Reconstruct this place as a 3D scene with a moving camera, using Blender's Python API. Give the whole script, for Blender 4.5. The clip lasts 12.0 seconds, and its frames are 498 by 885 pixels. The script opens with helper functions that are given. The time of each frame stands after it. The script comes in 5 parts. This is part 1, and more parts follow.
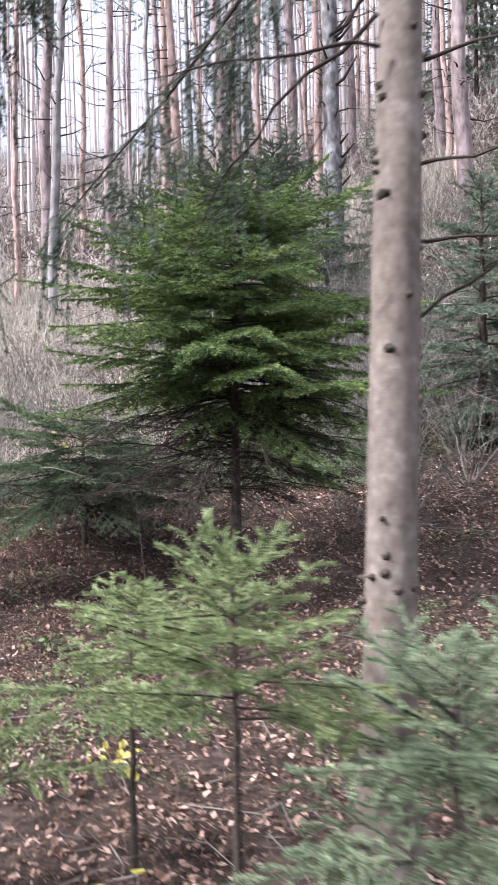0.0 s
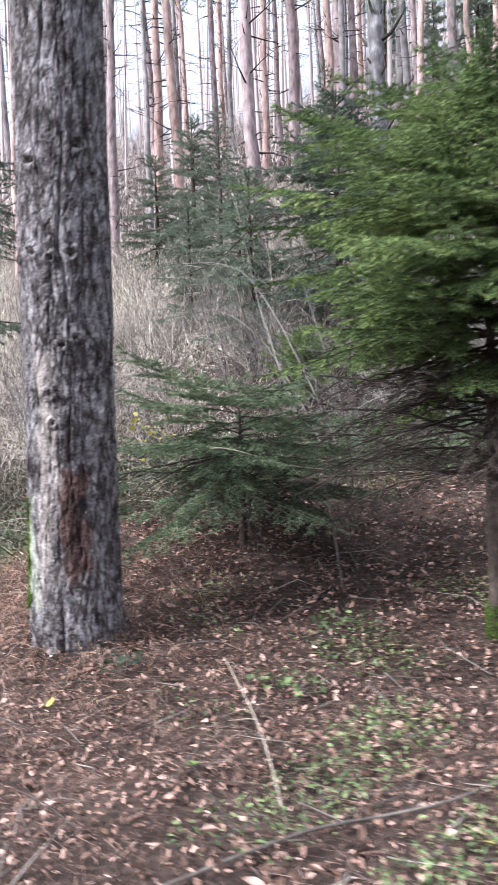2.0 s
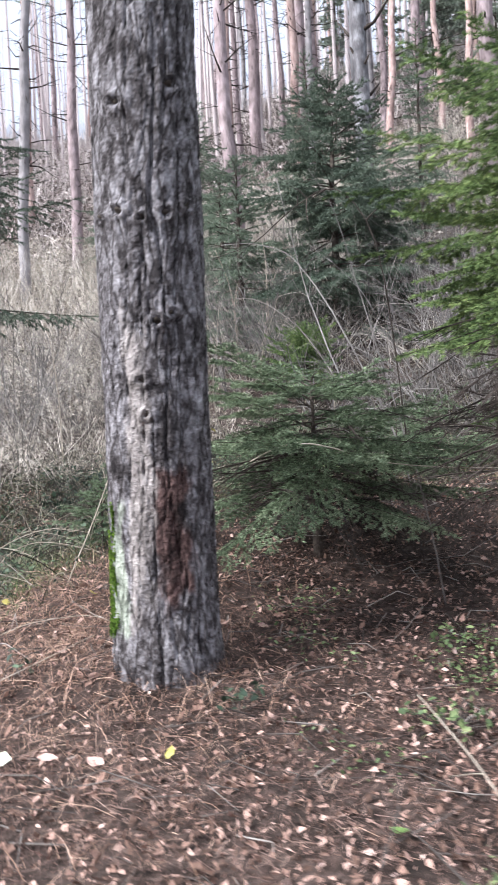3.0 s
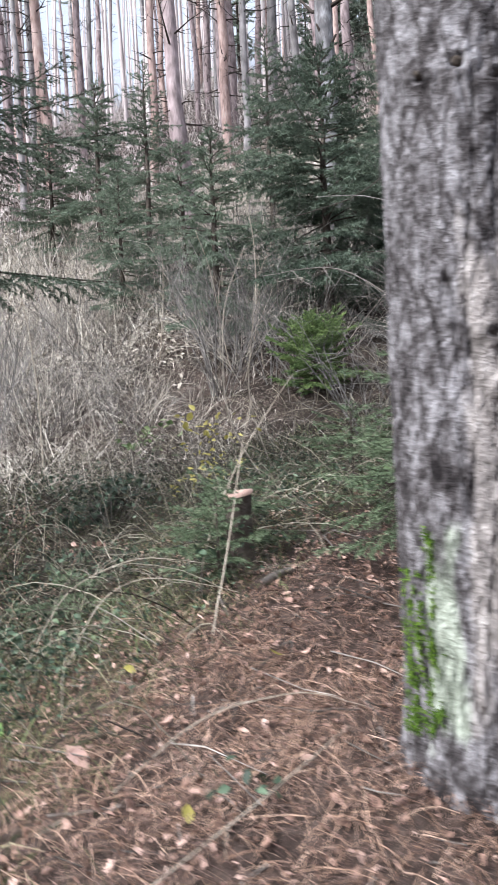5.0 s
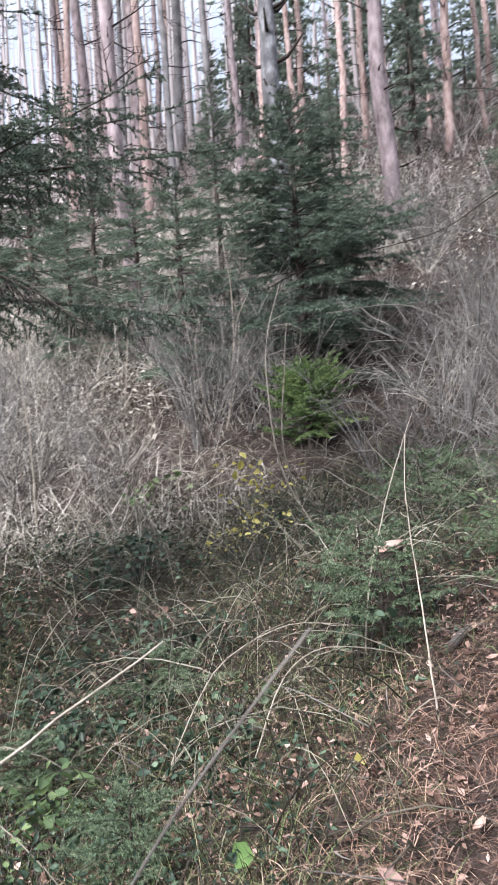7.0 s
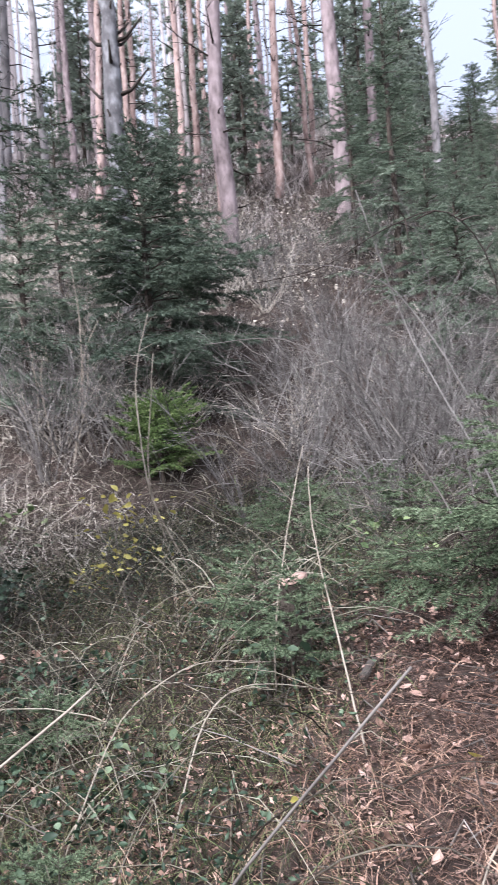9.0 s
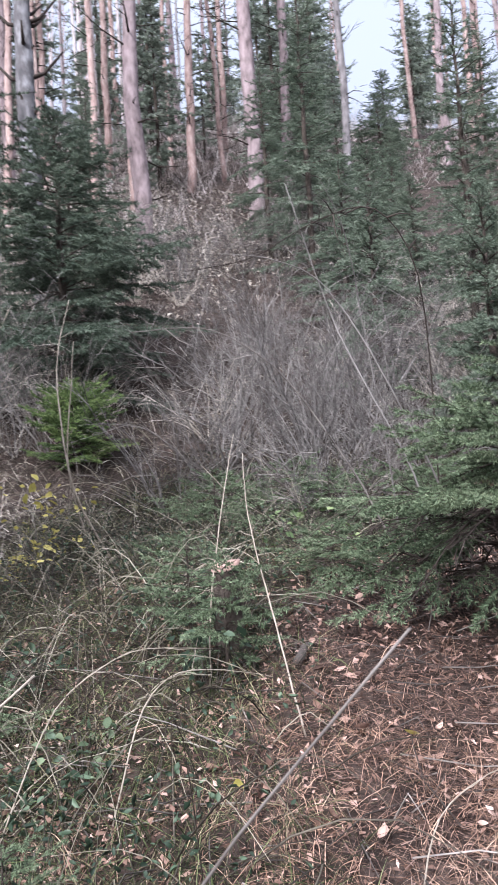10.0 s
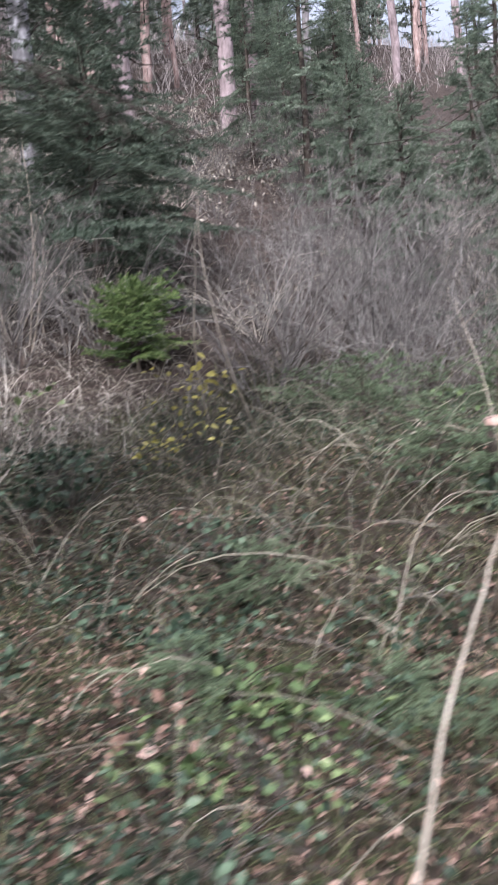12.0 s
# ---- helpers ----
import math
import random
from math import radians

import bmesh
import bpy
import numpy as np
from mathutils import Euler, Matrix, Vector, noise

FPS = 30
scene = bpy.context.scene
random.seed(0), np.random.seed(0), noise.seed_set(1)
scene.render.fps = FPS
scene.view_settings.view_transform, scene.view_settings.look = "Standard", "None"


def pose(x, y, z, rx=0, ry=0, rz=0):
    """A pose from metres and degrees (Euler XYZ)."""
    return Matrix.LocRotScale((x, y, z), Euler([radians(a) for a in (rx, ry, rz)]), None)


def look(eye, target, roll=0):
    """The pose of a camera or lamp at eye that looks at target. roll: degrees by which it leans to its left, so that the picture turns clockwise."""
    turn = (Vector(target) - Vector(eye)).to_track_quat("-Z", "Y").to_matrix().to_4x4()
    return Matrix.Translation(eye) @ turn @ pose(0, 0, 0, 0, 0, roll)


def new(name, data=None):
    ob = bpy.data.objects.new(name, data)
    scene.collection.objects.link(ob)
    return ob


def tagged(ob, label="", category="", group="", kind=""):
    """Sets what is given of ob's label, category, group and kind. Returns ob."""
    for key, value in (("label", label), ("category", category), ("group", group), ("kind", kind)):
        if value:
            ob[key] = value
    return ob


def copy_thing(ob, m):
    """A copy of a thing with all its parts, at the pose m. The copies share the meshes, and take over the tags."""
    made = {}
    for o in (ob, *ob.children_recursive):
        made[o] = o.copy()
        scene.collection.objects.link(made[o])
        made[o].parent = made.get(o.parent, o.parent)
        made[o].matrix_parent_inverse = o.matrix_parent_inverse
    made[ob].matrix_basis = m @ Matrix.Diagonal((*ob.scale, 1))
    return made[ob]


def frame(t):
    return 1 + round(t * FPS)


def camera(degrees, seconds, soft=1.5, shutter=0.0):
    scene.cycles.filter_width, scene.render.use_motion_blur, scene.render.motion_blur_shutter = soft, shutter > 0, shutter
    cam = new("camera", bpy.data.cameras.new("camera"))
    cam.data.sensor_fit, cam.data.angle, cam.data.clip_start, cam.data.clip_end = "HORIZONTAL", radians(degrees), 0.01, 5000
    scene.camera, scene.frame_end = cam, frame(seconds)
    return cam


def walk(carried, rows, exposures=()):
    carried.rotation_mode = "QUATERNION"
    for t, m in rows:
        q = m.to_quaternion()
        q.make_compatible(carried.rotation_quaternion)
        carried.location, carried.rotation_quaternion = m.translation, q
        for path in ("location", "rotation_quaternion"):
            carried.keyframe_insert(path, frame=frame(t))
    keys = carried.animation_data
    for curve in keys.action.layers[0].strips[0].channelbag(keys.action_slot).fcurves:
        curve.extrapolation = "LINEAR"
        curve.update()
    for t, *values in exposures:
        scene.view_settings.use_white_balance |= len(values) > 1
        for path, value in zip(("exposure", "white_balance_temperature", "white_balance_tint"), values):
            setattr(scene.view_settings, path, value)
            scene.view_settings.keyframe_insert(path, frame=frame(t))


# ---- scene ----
cam = camera(34.2, 12.0, 1.5, 0.6)
PATH = [
    (0, (-0.003, -0.042, 1.399), (0.0, 1.958, 1.37), -0.9),
    (0.5, (-0.411, 0.367, 1.348), (-0.381, 2.367, 1.346), -1.1),
    (1, (-0.865, 0.722, 1.375), (-0.809, 2.721, 1.347), -1.1),
    (1.5, (-1.339, 1.103, 1.316), (-1.233, 3.1, 1.272), -1.2),
    (2, (-1.803, 1.513, 1.256), (-1.694, 3.51, 1.213), -1.7),
    (2.5, (-2.241, 1.87, 1.227), (-2.059, 3.861, 1.192), -2.0),
    (2.7, (-2.407, 2.017, 1.223), (-2.2, 4.006, 1.19), -2.2),
    (4.3, (-3.593, 3.402, 1.199), (-3.079, 5.334, 1.127), -2.4),
    (4.5, (-3.713, 3.583, 1.186), (-3.183, 5.511, 1.13), -2.4),
    (5, (-4.013, 3.967, 1.205), (-3.456, 5.887, 1.175), -2.6),
    (5.5, (-4.338, 4.22, 1.261), (-3.748, 6.131, 1.254), -3.6),
    (6, (-4.62, 4.517, 1.234), (-3.987, 6.414, 1.24), -4.0),
    (6.5, (-4.916, 4.79, 1.247), (-4.196, 6.655, 1.284), -3.9),
    (6.7, (-5.019, 4.859, 1.22), (-4.25, 6.704, 1.285), -3.8),
    (8.3, (-5.354, 5.232, 1.252), (-4.262, 6.9, 1.406), -4.1),
    (8.5, (-5.362, 5.261, 1.251), (-4.235, 6.905, 1.407), -4.1),
    (9, (-5.441, 5.268, 1.239), (-4.217, 6.843, 1.387), -4.0),
    (9.5, (-5.511, 5.261, 1.231), (-4.192, 6.758, 1.37), -3.9),
    (10, (-5.55, 5.374, 1.199), (-4.15, 6.796, 1.324), -3.8),
    (10.5, (-5.628, 5.654, 1.16), (-4.142, 6.988, 1.262), -4.0),
    (11, (-5.848, 5.968, 1.149), (-4.334, 7.274, 1.207), -4.4),
    (11.5, (-6.351, 6.327, 1.115), (-4.809, 7.601, 1.104), -4.2),
    (12, (-6.922, 6.762, 0.967), (-5.36, 8.01, 0.899), -4.2),
]
walk(cam, [(t, look(eye, target, roll)) for t, eye, target, roll in PATH], [(0.0, 1.64, 6300, 12), (1.0, 1.76, 6300, 13), (2.5, 1.66, 6150, 10), (4.5, 1.5, 6200, 7), (5.5, 1.42, 6200, 7), (9.0, 1.37, 6050, 12), (12.0, 1.32, 6150, 14)])

# ---- light ----
world = bpy.data.worlds.new("sky")
scene.world = world
world.use_nodes = True
wn, wl = world.node_tree.nodes, world.node_tree.links
sky = wn.new("ShaderNodeTexSky")
sky.sky_type, sky.sun_disc = "NISHITA", False
sky.sun_elevation, sky.sun_rotation = radians(38), radians(-110)
sky.air_density, sky.dust_density, sky.ozone_density = 1.0, 3.0, 1.0
cloud, veil = wn.new("ShaderNodeTexNoise"), wn.new("ShaderNodeValToRGB")
cloud.inputs["Scale"].default_value, cloud.inputs["Detail"].default_value = 3.0, 6
where, axes, swell = wn.new("ShaderNodeTexCoord"), wn.new("ShaderNodeSeparateXYZ"), wn.new("ShaderNodeMath")
swell.operation = "MULTIPLY_ADD"
swell.inputs[1].default_value = 0.16
ramp_sky = veil.color_ramp
ramp_sky.elements.new(0.5)
for el, (p, c) in zip(ramp_sky.elements, ((0.08, (2.35, 2.4, 2.65)), (0.58, (3.3, 3.5, 4.1)), (1.0, (14, 14, 14.3)))):
    el.position, el.color = p, (*c, 1)
wl.new(where.outputs["Generated"], axes.inputs["Vector"])
wl.new(cloud.outputs["Fac"], swell.inputs[0])
wl.new(axes.outputs["Z"], swell.inputs[2])
cover = wn.new("ShaderNodeMix")
cover.data_type = "RGBA"
cover.inputs["Factor"].default_value = 0.85
wl.new(swell.outputs[0], veil.inputs["Fac"])
wl.new(sky.outputs["Color"], cover.inputs[6])
wl.new(veil.outputs["Color"], cover.inputs[7])
wl.new(cover.outputs[2], wn["Background"].inputs["Color"])
wn["Background"].inputs["Strength"].default_value = 0.118
sun = new("sun", bpy.data.lights.new("sun", "SUN"))
sun.data.energy, sun.data.angle, sun.data.color = 3.3, radians(12), (1.0, 0.97, 0.94)
sun.matrix_world = look((-9.4, -3.4, 7.8), (0, 0, 0))

# ---- materials ----


def ramp_stops(node, stops):
    r = node.color_ramp
    while len(r.elements) < len(stops):
        r.elements.new(0.5)
    for el, (p, c) in zip(r.elements, stops):
        el.position, el.color = p, (*c, 1)


def material(name, stops, scale=8.0, rough=0.85, island=0.0, bump=0.3, bump_scale=60.0, translucent=0.0, stretch=(1, 1, 1), spec=0.2, tint=None):
    """Colour ramp over noise at two scales, mixed with a per-piece random."""
    m = bpy.data.materials.new(name)
    m.use_nodes = True
    n, k = m.node_tree.nodes, m.node_tree.links
    b = n["Principled BSDF"]
    b.inputs["Roughness"].default_value = rough
    b.inputs["Specular IOR Level"].default_value = spec
    co, mp = n.new("ShaderNodeTexCoord"), n.new("ShaderNodeMapping")
    mp.inputs["Scale"].default_value = stretch
    k.new(co.outputs["Object"], mp.inputs["Vector"])
    n1, n2 = n.new("ShaderNodeTexNoise"), n.new("ShaderNodeTexNoise")
    n1.inputs["Scale"].default_value, n1.inputs["Detail"].default_value = scale, 8
    n2.inputs["Scale"].default_value, n2.inputs["Detail"].default_value = scale * 0.16, 4
    k.new(mp.outputs["Vector"], n1.inputs["Vector"])
    k.new(mp.outputs["Vector"], n2.inputs["Vector"])
    mix = n.new("ShaderNodeMath")
    mix.operation = "MULTIPLY_ADD"
    mix.inputs[1].default_value, mix.inputs[2].default_value = 0.55, 0.0
    k.new(n1.outputs["Fac"], mix.inputs[0])
    m2 = n.new("ShaderNodeMath")
    m2.operation = "MULTIPLY_ADD"
    m2.inputs[1].default_value = 0.45
    k.new(n2.outputs["Fac"], m2.inputs[0])
    k.new(mix.outputs[0], m2.inputs[2])
    fac = m2.outputs[0]
    con = n.new("ShaderNodeMapRange")
    con.inputs["From Min"].default_value, con.inputs["From Max"].default_value = 0.3, 0.7
    k.new(fac, con.inputs["Value"])
    fac = con.outputs["Result"]
    if island > 0:
        g, o = n.new("ShaderNodeNewGeometry"), n.new("ShaderNodeMix")
        o.inputs["Factor"].default_value = island
        k.new(fac, o.inputs["A"])
        k.new(g.outputs["Random Per Island"], o.inputs["B"])
        fac = o.outputs["Result"]
    r = n.new("ShaderNodeValToRGB")
    ramp_stops(r, stops)
    k.new(fac, r.inputs["Fac"])
    k.new(r.outputs["Color"], b.inputs["Base Color"])
    if bump > 0:
        n3, bp = n.new("ShaderNodeTexNoise"), n.new("ShaderNodeBump")
        n3.inputs["Scale"].default_value, n3.inputs["Detail"].default_value = bump_scale, 6
        k.new(mp.outputs["Vector"], n3.inputs["Vector"])
        k.new(n3.outputs["Fac"], bp.inputs["Height"])
        bp.inputs["Strength"].default_value, bp.inputs["Distance"].default_value = bump, 0.02
        k.new(bp.outputs["Normal"], b.inputs["Normal"])
    if translucent > 0:
        t, x = n.new("ShaderNodeBsdfTranslucent"), n.new("ShaderNodeMixShader")
        k.new(r.outputs["Color"], t.inputs["Color"])
        x.inputs["Fac"].default_value = translucent
        k.new(b.outputs[0], x.inputs[1])
        k.new(t.outputs[0], x.inputs[2])
        k.new(x.outputs[0], n["Material Output"].inputs["Surface"])
    return m


SOIL = material("soil", [(0.0, (0.008, 0.006, 0.005)), (0.5, (0.03, 0.021, 0.018)), (1.0, (0.1, 0.074, 0.065))], 22, 0.95, 0, 0.8, 90)
SMOOTH_BARK = material("smooth_bark", [(0.0, (0.06, 0.047, 0.041)), (0.35, (0.125, 0.102, 0.092)), (0.65, (0.17, 0.142, 0.13)), (1.0, (0.29, 0.25, 0.235))], 26, 0.85, 0, 0.18, 110, stretch=(1, 1, 0.8))
FAR_BARK = material("far_bark", [(0.0, (0.035, 0.027, 0.028)), (0.35, (0.19, 0.15, 0.158)), (0.65, (0.3, 0.24, 0.255)), (1.0, (0.44, 0.365, 0.385))], 10, 0.9, 0, 1.0, 26, stretch=(1, 1, 0.4))
RED_BARK = material("red_bark", [(0.0, (0.075, 0.05, 0.046)), (0.4, (0.3, 0.212, 0.2)), (1.0, (0.55, 0.43, 0.41))], 10, 0.9, 0, 1.0, 26, stretch=(1, 1, 0.4))
GREY_BARK = material("grey_bark", [(0.0, (0.07, 0.065, 0.07)), (0.5, (0.22, 0.205, 0.215)), (1.0, (0.42, 0.4, 0.42))], 6, 0.9, 0, 0.8, 30, stretch=(1, 1, 0.5))
DEAD_BARK = material("dead_bark", [(0.0, (0.03, 0.03, 0.034)), (0.5, (0.12, 0.115, 0.125)), (1.0, (0.34, 0.34, 0.37))], 9, 0.9, 0, 0.8, 30, stretch=(1, 1, 0.5))
DARK_BARK = material("dark_bark", [(0.0, (0.02, 0.016, 0.013)), (0.5, (0.055, 0.044, 0.038)), (1.0, (0.13, 0.11, 0.095))], 20, 0.9, 0, 0.6, 80)
DEAD_TWIG = material("dead_twig", [(0.0, (0.012, 0.009, 0.008)), (0.6, (0.036, 0.028, 0.025)), (1.0, (0.11, 0.09, 0.082))], 12, 0.9, 0.5, 0)
GREY_TWIG = material("grey_twig", [(0.0, (0.022, 0.019, 0.018)), (0.5, (0.085, 0.074, 0.07)), (0.82, (0.27, 0.245, 0.232)), (1.0, (0.62, 0.58, 0.55))], 6, 0.9, 0.6, 0)
PALE_STICK = material("pale_stick", [(0.0, (0.13, 0.105, 0.085)), (0.5, (0.29, 0.25, 0.21)), (1.0, (0.46, 0.41, 0.36))], 20, 0.8, 0.3, 0.3)
SPRUCE = material("spruce_needles", [(0.0, (0.008, 0.017, 0.008)), (0.33, (0.05, 0.085, 0.036)), (0.62, (0.19, 0.265, 0.1)), (1.0, (0.52, 0.6, 0.26))], 2.5, 0.6, 0.42, 0, translucent=0.16, spec=0.15)
SPRUCE_DARK = material("old_spruce_needles", [(0.0, (0.012, 0.021, 0.015)), (0.35, (0.075, 0.102, 0.076)), (0.7, (0.22, 0.265, 0.205)), (1.0, (0.46, 0.51, 0.42))], 2.5, 0.6, 0.45, 0, translucent=0.14, spec=0.12)
# Needles of the distant spruces: haze is painted in as a paler grey-green.
HAZED_SPRUCE = material("hazed_spruce_needles", [(0.0, (0.08, 0.105, 0.085)), (0.5, (0.23, 0.27, 0.225)), (1.0, (0.42, 0.46, 0.4))], 1.0, 0.6, 0.5, 0, translucent=0.3)
SPRUCE_YOUNG = material("young_spruce_needles", [(0.0, (0.02, 0.035, 0.017)), (0.45, (0.17, 0.225, 0.105)), (1.0, (0.56, 0.62, 0.34))], 5, 0.5, 0.5, 0, translucent=0.3, spec=0.4)
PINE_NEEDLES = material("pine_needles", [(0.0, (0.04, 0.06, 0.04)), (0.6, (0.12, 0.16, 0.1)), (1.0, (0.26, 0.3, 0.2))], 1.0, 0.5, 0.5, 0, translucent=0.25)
LITTER = material("fallen_leaves", [(0.0, (0.022, 0.014, 0.011)), (0.35, (0.12, 0.072, 0.056)), (0.62, (0.31, 0.195, 0.16)), (0.88, (0.52, 0.36, 0.315)), (1.0, (0.72, 0.56, 0.51))], 30, 0.8, 0.8, 0, translucent=0.1)
NEEDLE_LITTER = material("fallen_needles", [(0.0, (0.01, 0.006, 0.005)), (0.5, (0.062, 0.037, 0.032)), (0.8, (0.215, 0.142, 0.12)), (1.0, (0.52, 0.385, 0.34))], 3, 0.8, 0.6, 0)
# Dry pinkish-tan hillside litter and brush, paled further to paint haze.
HAZED_LITTER = material("hazed_hill_litter", [(0.0, (0.3, 0.26, 0.255)), (0.5, (0.52, 0.465, 0.46)), (1.0, (0.7, 0.645, 0.64))], 2, 0.9, 0.7, 0)
DRY_GRASS = material("dry_grass", [(0.0, (0.012, 0.01, 0.007)), (0.5, (0.075, 0.064, 0.04)), (0.82, (0.27, 0.24, 0.155)), (1.0, (0.55, 0.5, 0.35))], 3, 0.8, 0.75, 0, translucent=0.2)
GREEN_GRASS = material("green_grass", [(0.0, (0.004, 0.008, 0.003)), (0.5, (0.037, 0.053, 0.022)), (0.8, (0.155, 0.19, 0.085)), (1.0, (0.38, 0.42, 0.23))], 3, 0.8, 0.7, 0, translucent=0.25)
HERB = material("herb_leaves", [(0.0, (0.02, 0.038, 0.016)), (0.5, (0.095, 0.145, 0.06)), (1.0, (0.3, 0.37, 0.17))], 6, 0.5, 0.6, 0, translucent=0.3, spec=0.4)
BRAMBLE = material("bramble_leaves", [(0.0, (0.006, 0.012, 0.008)), (0.5, (0.028, 0.048, 0.031)), (0.82, (0.1, 0.145, 0.095)), (1.0, (0.36, 0.43, 0.31))], 6, 0.45, 0.6, 0, translucent=0.2, spec=0.25)
YELLOW = material("yellow_leaves", [(0.0, (0.24, 0.21, 0.06)), (0.5, (0.45, 0.4, 0.11)), (1.0, (0.66, 0.6, 0.25))], 20, 0.6, 0.5, 0, translucent=0.3)
BRUSH = material("bare_brush", [(0.0, (0.08, 0.07, 0.062)), (0.5, (0.4, 0.36, 0.318)), (1.0, (0.82, 0.765, 0.7))], 1.2, 0.9, 0.6, 0)
BOUGH = material("bough_needles", [(0.0, (0.01, 0.017, 0.012)), (0.4, (0.055, 0.077, 0.057)), (0.75, (0.15, 0.185, 0.145)), (1.0, (0.34, 0.38, 0.31))], 2.5, 0.55, 0.5, 0, translucent=0.14, spec=0.15)
FROND = material("frond_needles", [(0.0, (0.009, 0.016, 0.009)), (0.35, (0.06, 0.088, 0.052)), (0.7, (0.23, 0.29, 0.185)), (1.0, (0.56, 0.62, 0.45))], 1.6, 0.6, 0.45, 0, translucent=0.16, spec=0.15)
WET_TWIG = material("wet_twig", [(0.0, (0.022, 0.02, 0.02)), (0.5, (0.12, 0.11, 0.108)), (1.0, (0.42, 0.395, 0.385))], 6, 0.85, 0.6, 0)
SLOPE_LITTER = material("slope_litter", [(0.0, (0.09, 0.078, 0.068)), (0.5, (0.36, 0.32, 0.28)), (1.0, (0.64, 0.59, 0.53))], 30, 0.85, 0.8, 0)
SEEDLING_BLUE = material("seedling_needles", [(0.0, (0.012, 0.02, 0.013)), (0.35, (0.1, 0.135, 0.088)), (0.7, (0.3, 0.36, 0.24)), (1.0, (0.58, 0.63, 0.46))], 6, 0.6, 0.4, 0, translucent=0.22, spec=0.15)
CANE = material("dry_cane", [(0.0, (0.01, 0.008, 0.007)), (0.58, (0.06, 0.051, 0.041)), (0.85, (0.3, 0.27, 0.22)), (1.0, (0.58, 0.54, 0.46))], 4, 0.85, 0.8, 0)
COPPER = material("copper_needles", [(0.0, (0.03, 0.016, 0.012)), (0.42, (0.23, 0.138, 0.1)), (0.75, (0.52, 0.35, 0.27)), (1.0, (0.76, 0.58, 0.47))], 4, 0.8, 0.7, 0)
# Bark of the farthest trunks, with the haze painted into its pale colour.
HAZE_BARK = material("hazed_bark", [(0.0, (0.32, 0.275, 0.285)), (0.5, (0.53, 0.465, 0.48)), (1.0, (0.72, 0.66, 0.68))], 3, 0.9, 0.5, 0, stretch=(1, 1, 0.4))
MOSS = material("moss", [(0.0, (0.022, 0.045, 0.008)), (0.5, (0.065, 0.12, 0.015)), (1.0, (0.17, 0.25, 0.04))], 20, 0.9, 0.5, 0)
LICHEN = material("lichen", [(0.0, (0.3, 0.33, 0.26)), (0.5, (0.45, 0.5, 0.4)), (1.0, (0.6, 0.64, 0.55))], 40, 0.9, 0.3, 0.4)
CUT_WOOD = material("cut_wood", [(0.0, (0.22, 0.14, 0.12)), (0.5, (0.4, 0.27, 0.235)), (1.0, (0.55, 0.4, 0.35))], 30, 0.8, 0, 0.3)
PINK_LEAF = material("pale_leaf", [(0.0, (0.35, 0.2, 0.17)), (1.0, (0.6, 0.42, 0.38))], 30, 0.7, 0.3, 0)
GREEN_LEAF = material("fresh_leaf", [(0.0, (0.1, 0.19, 0.055)), (1.0, (0.24, 0.37, 0.13))], 30, 0.5, 0.3, 0, translucent=0.3)



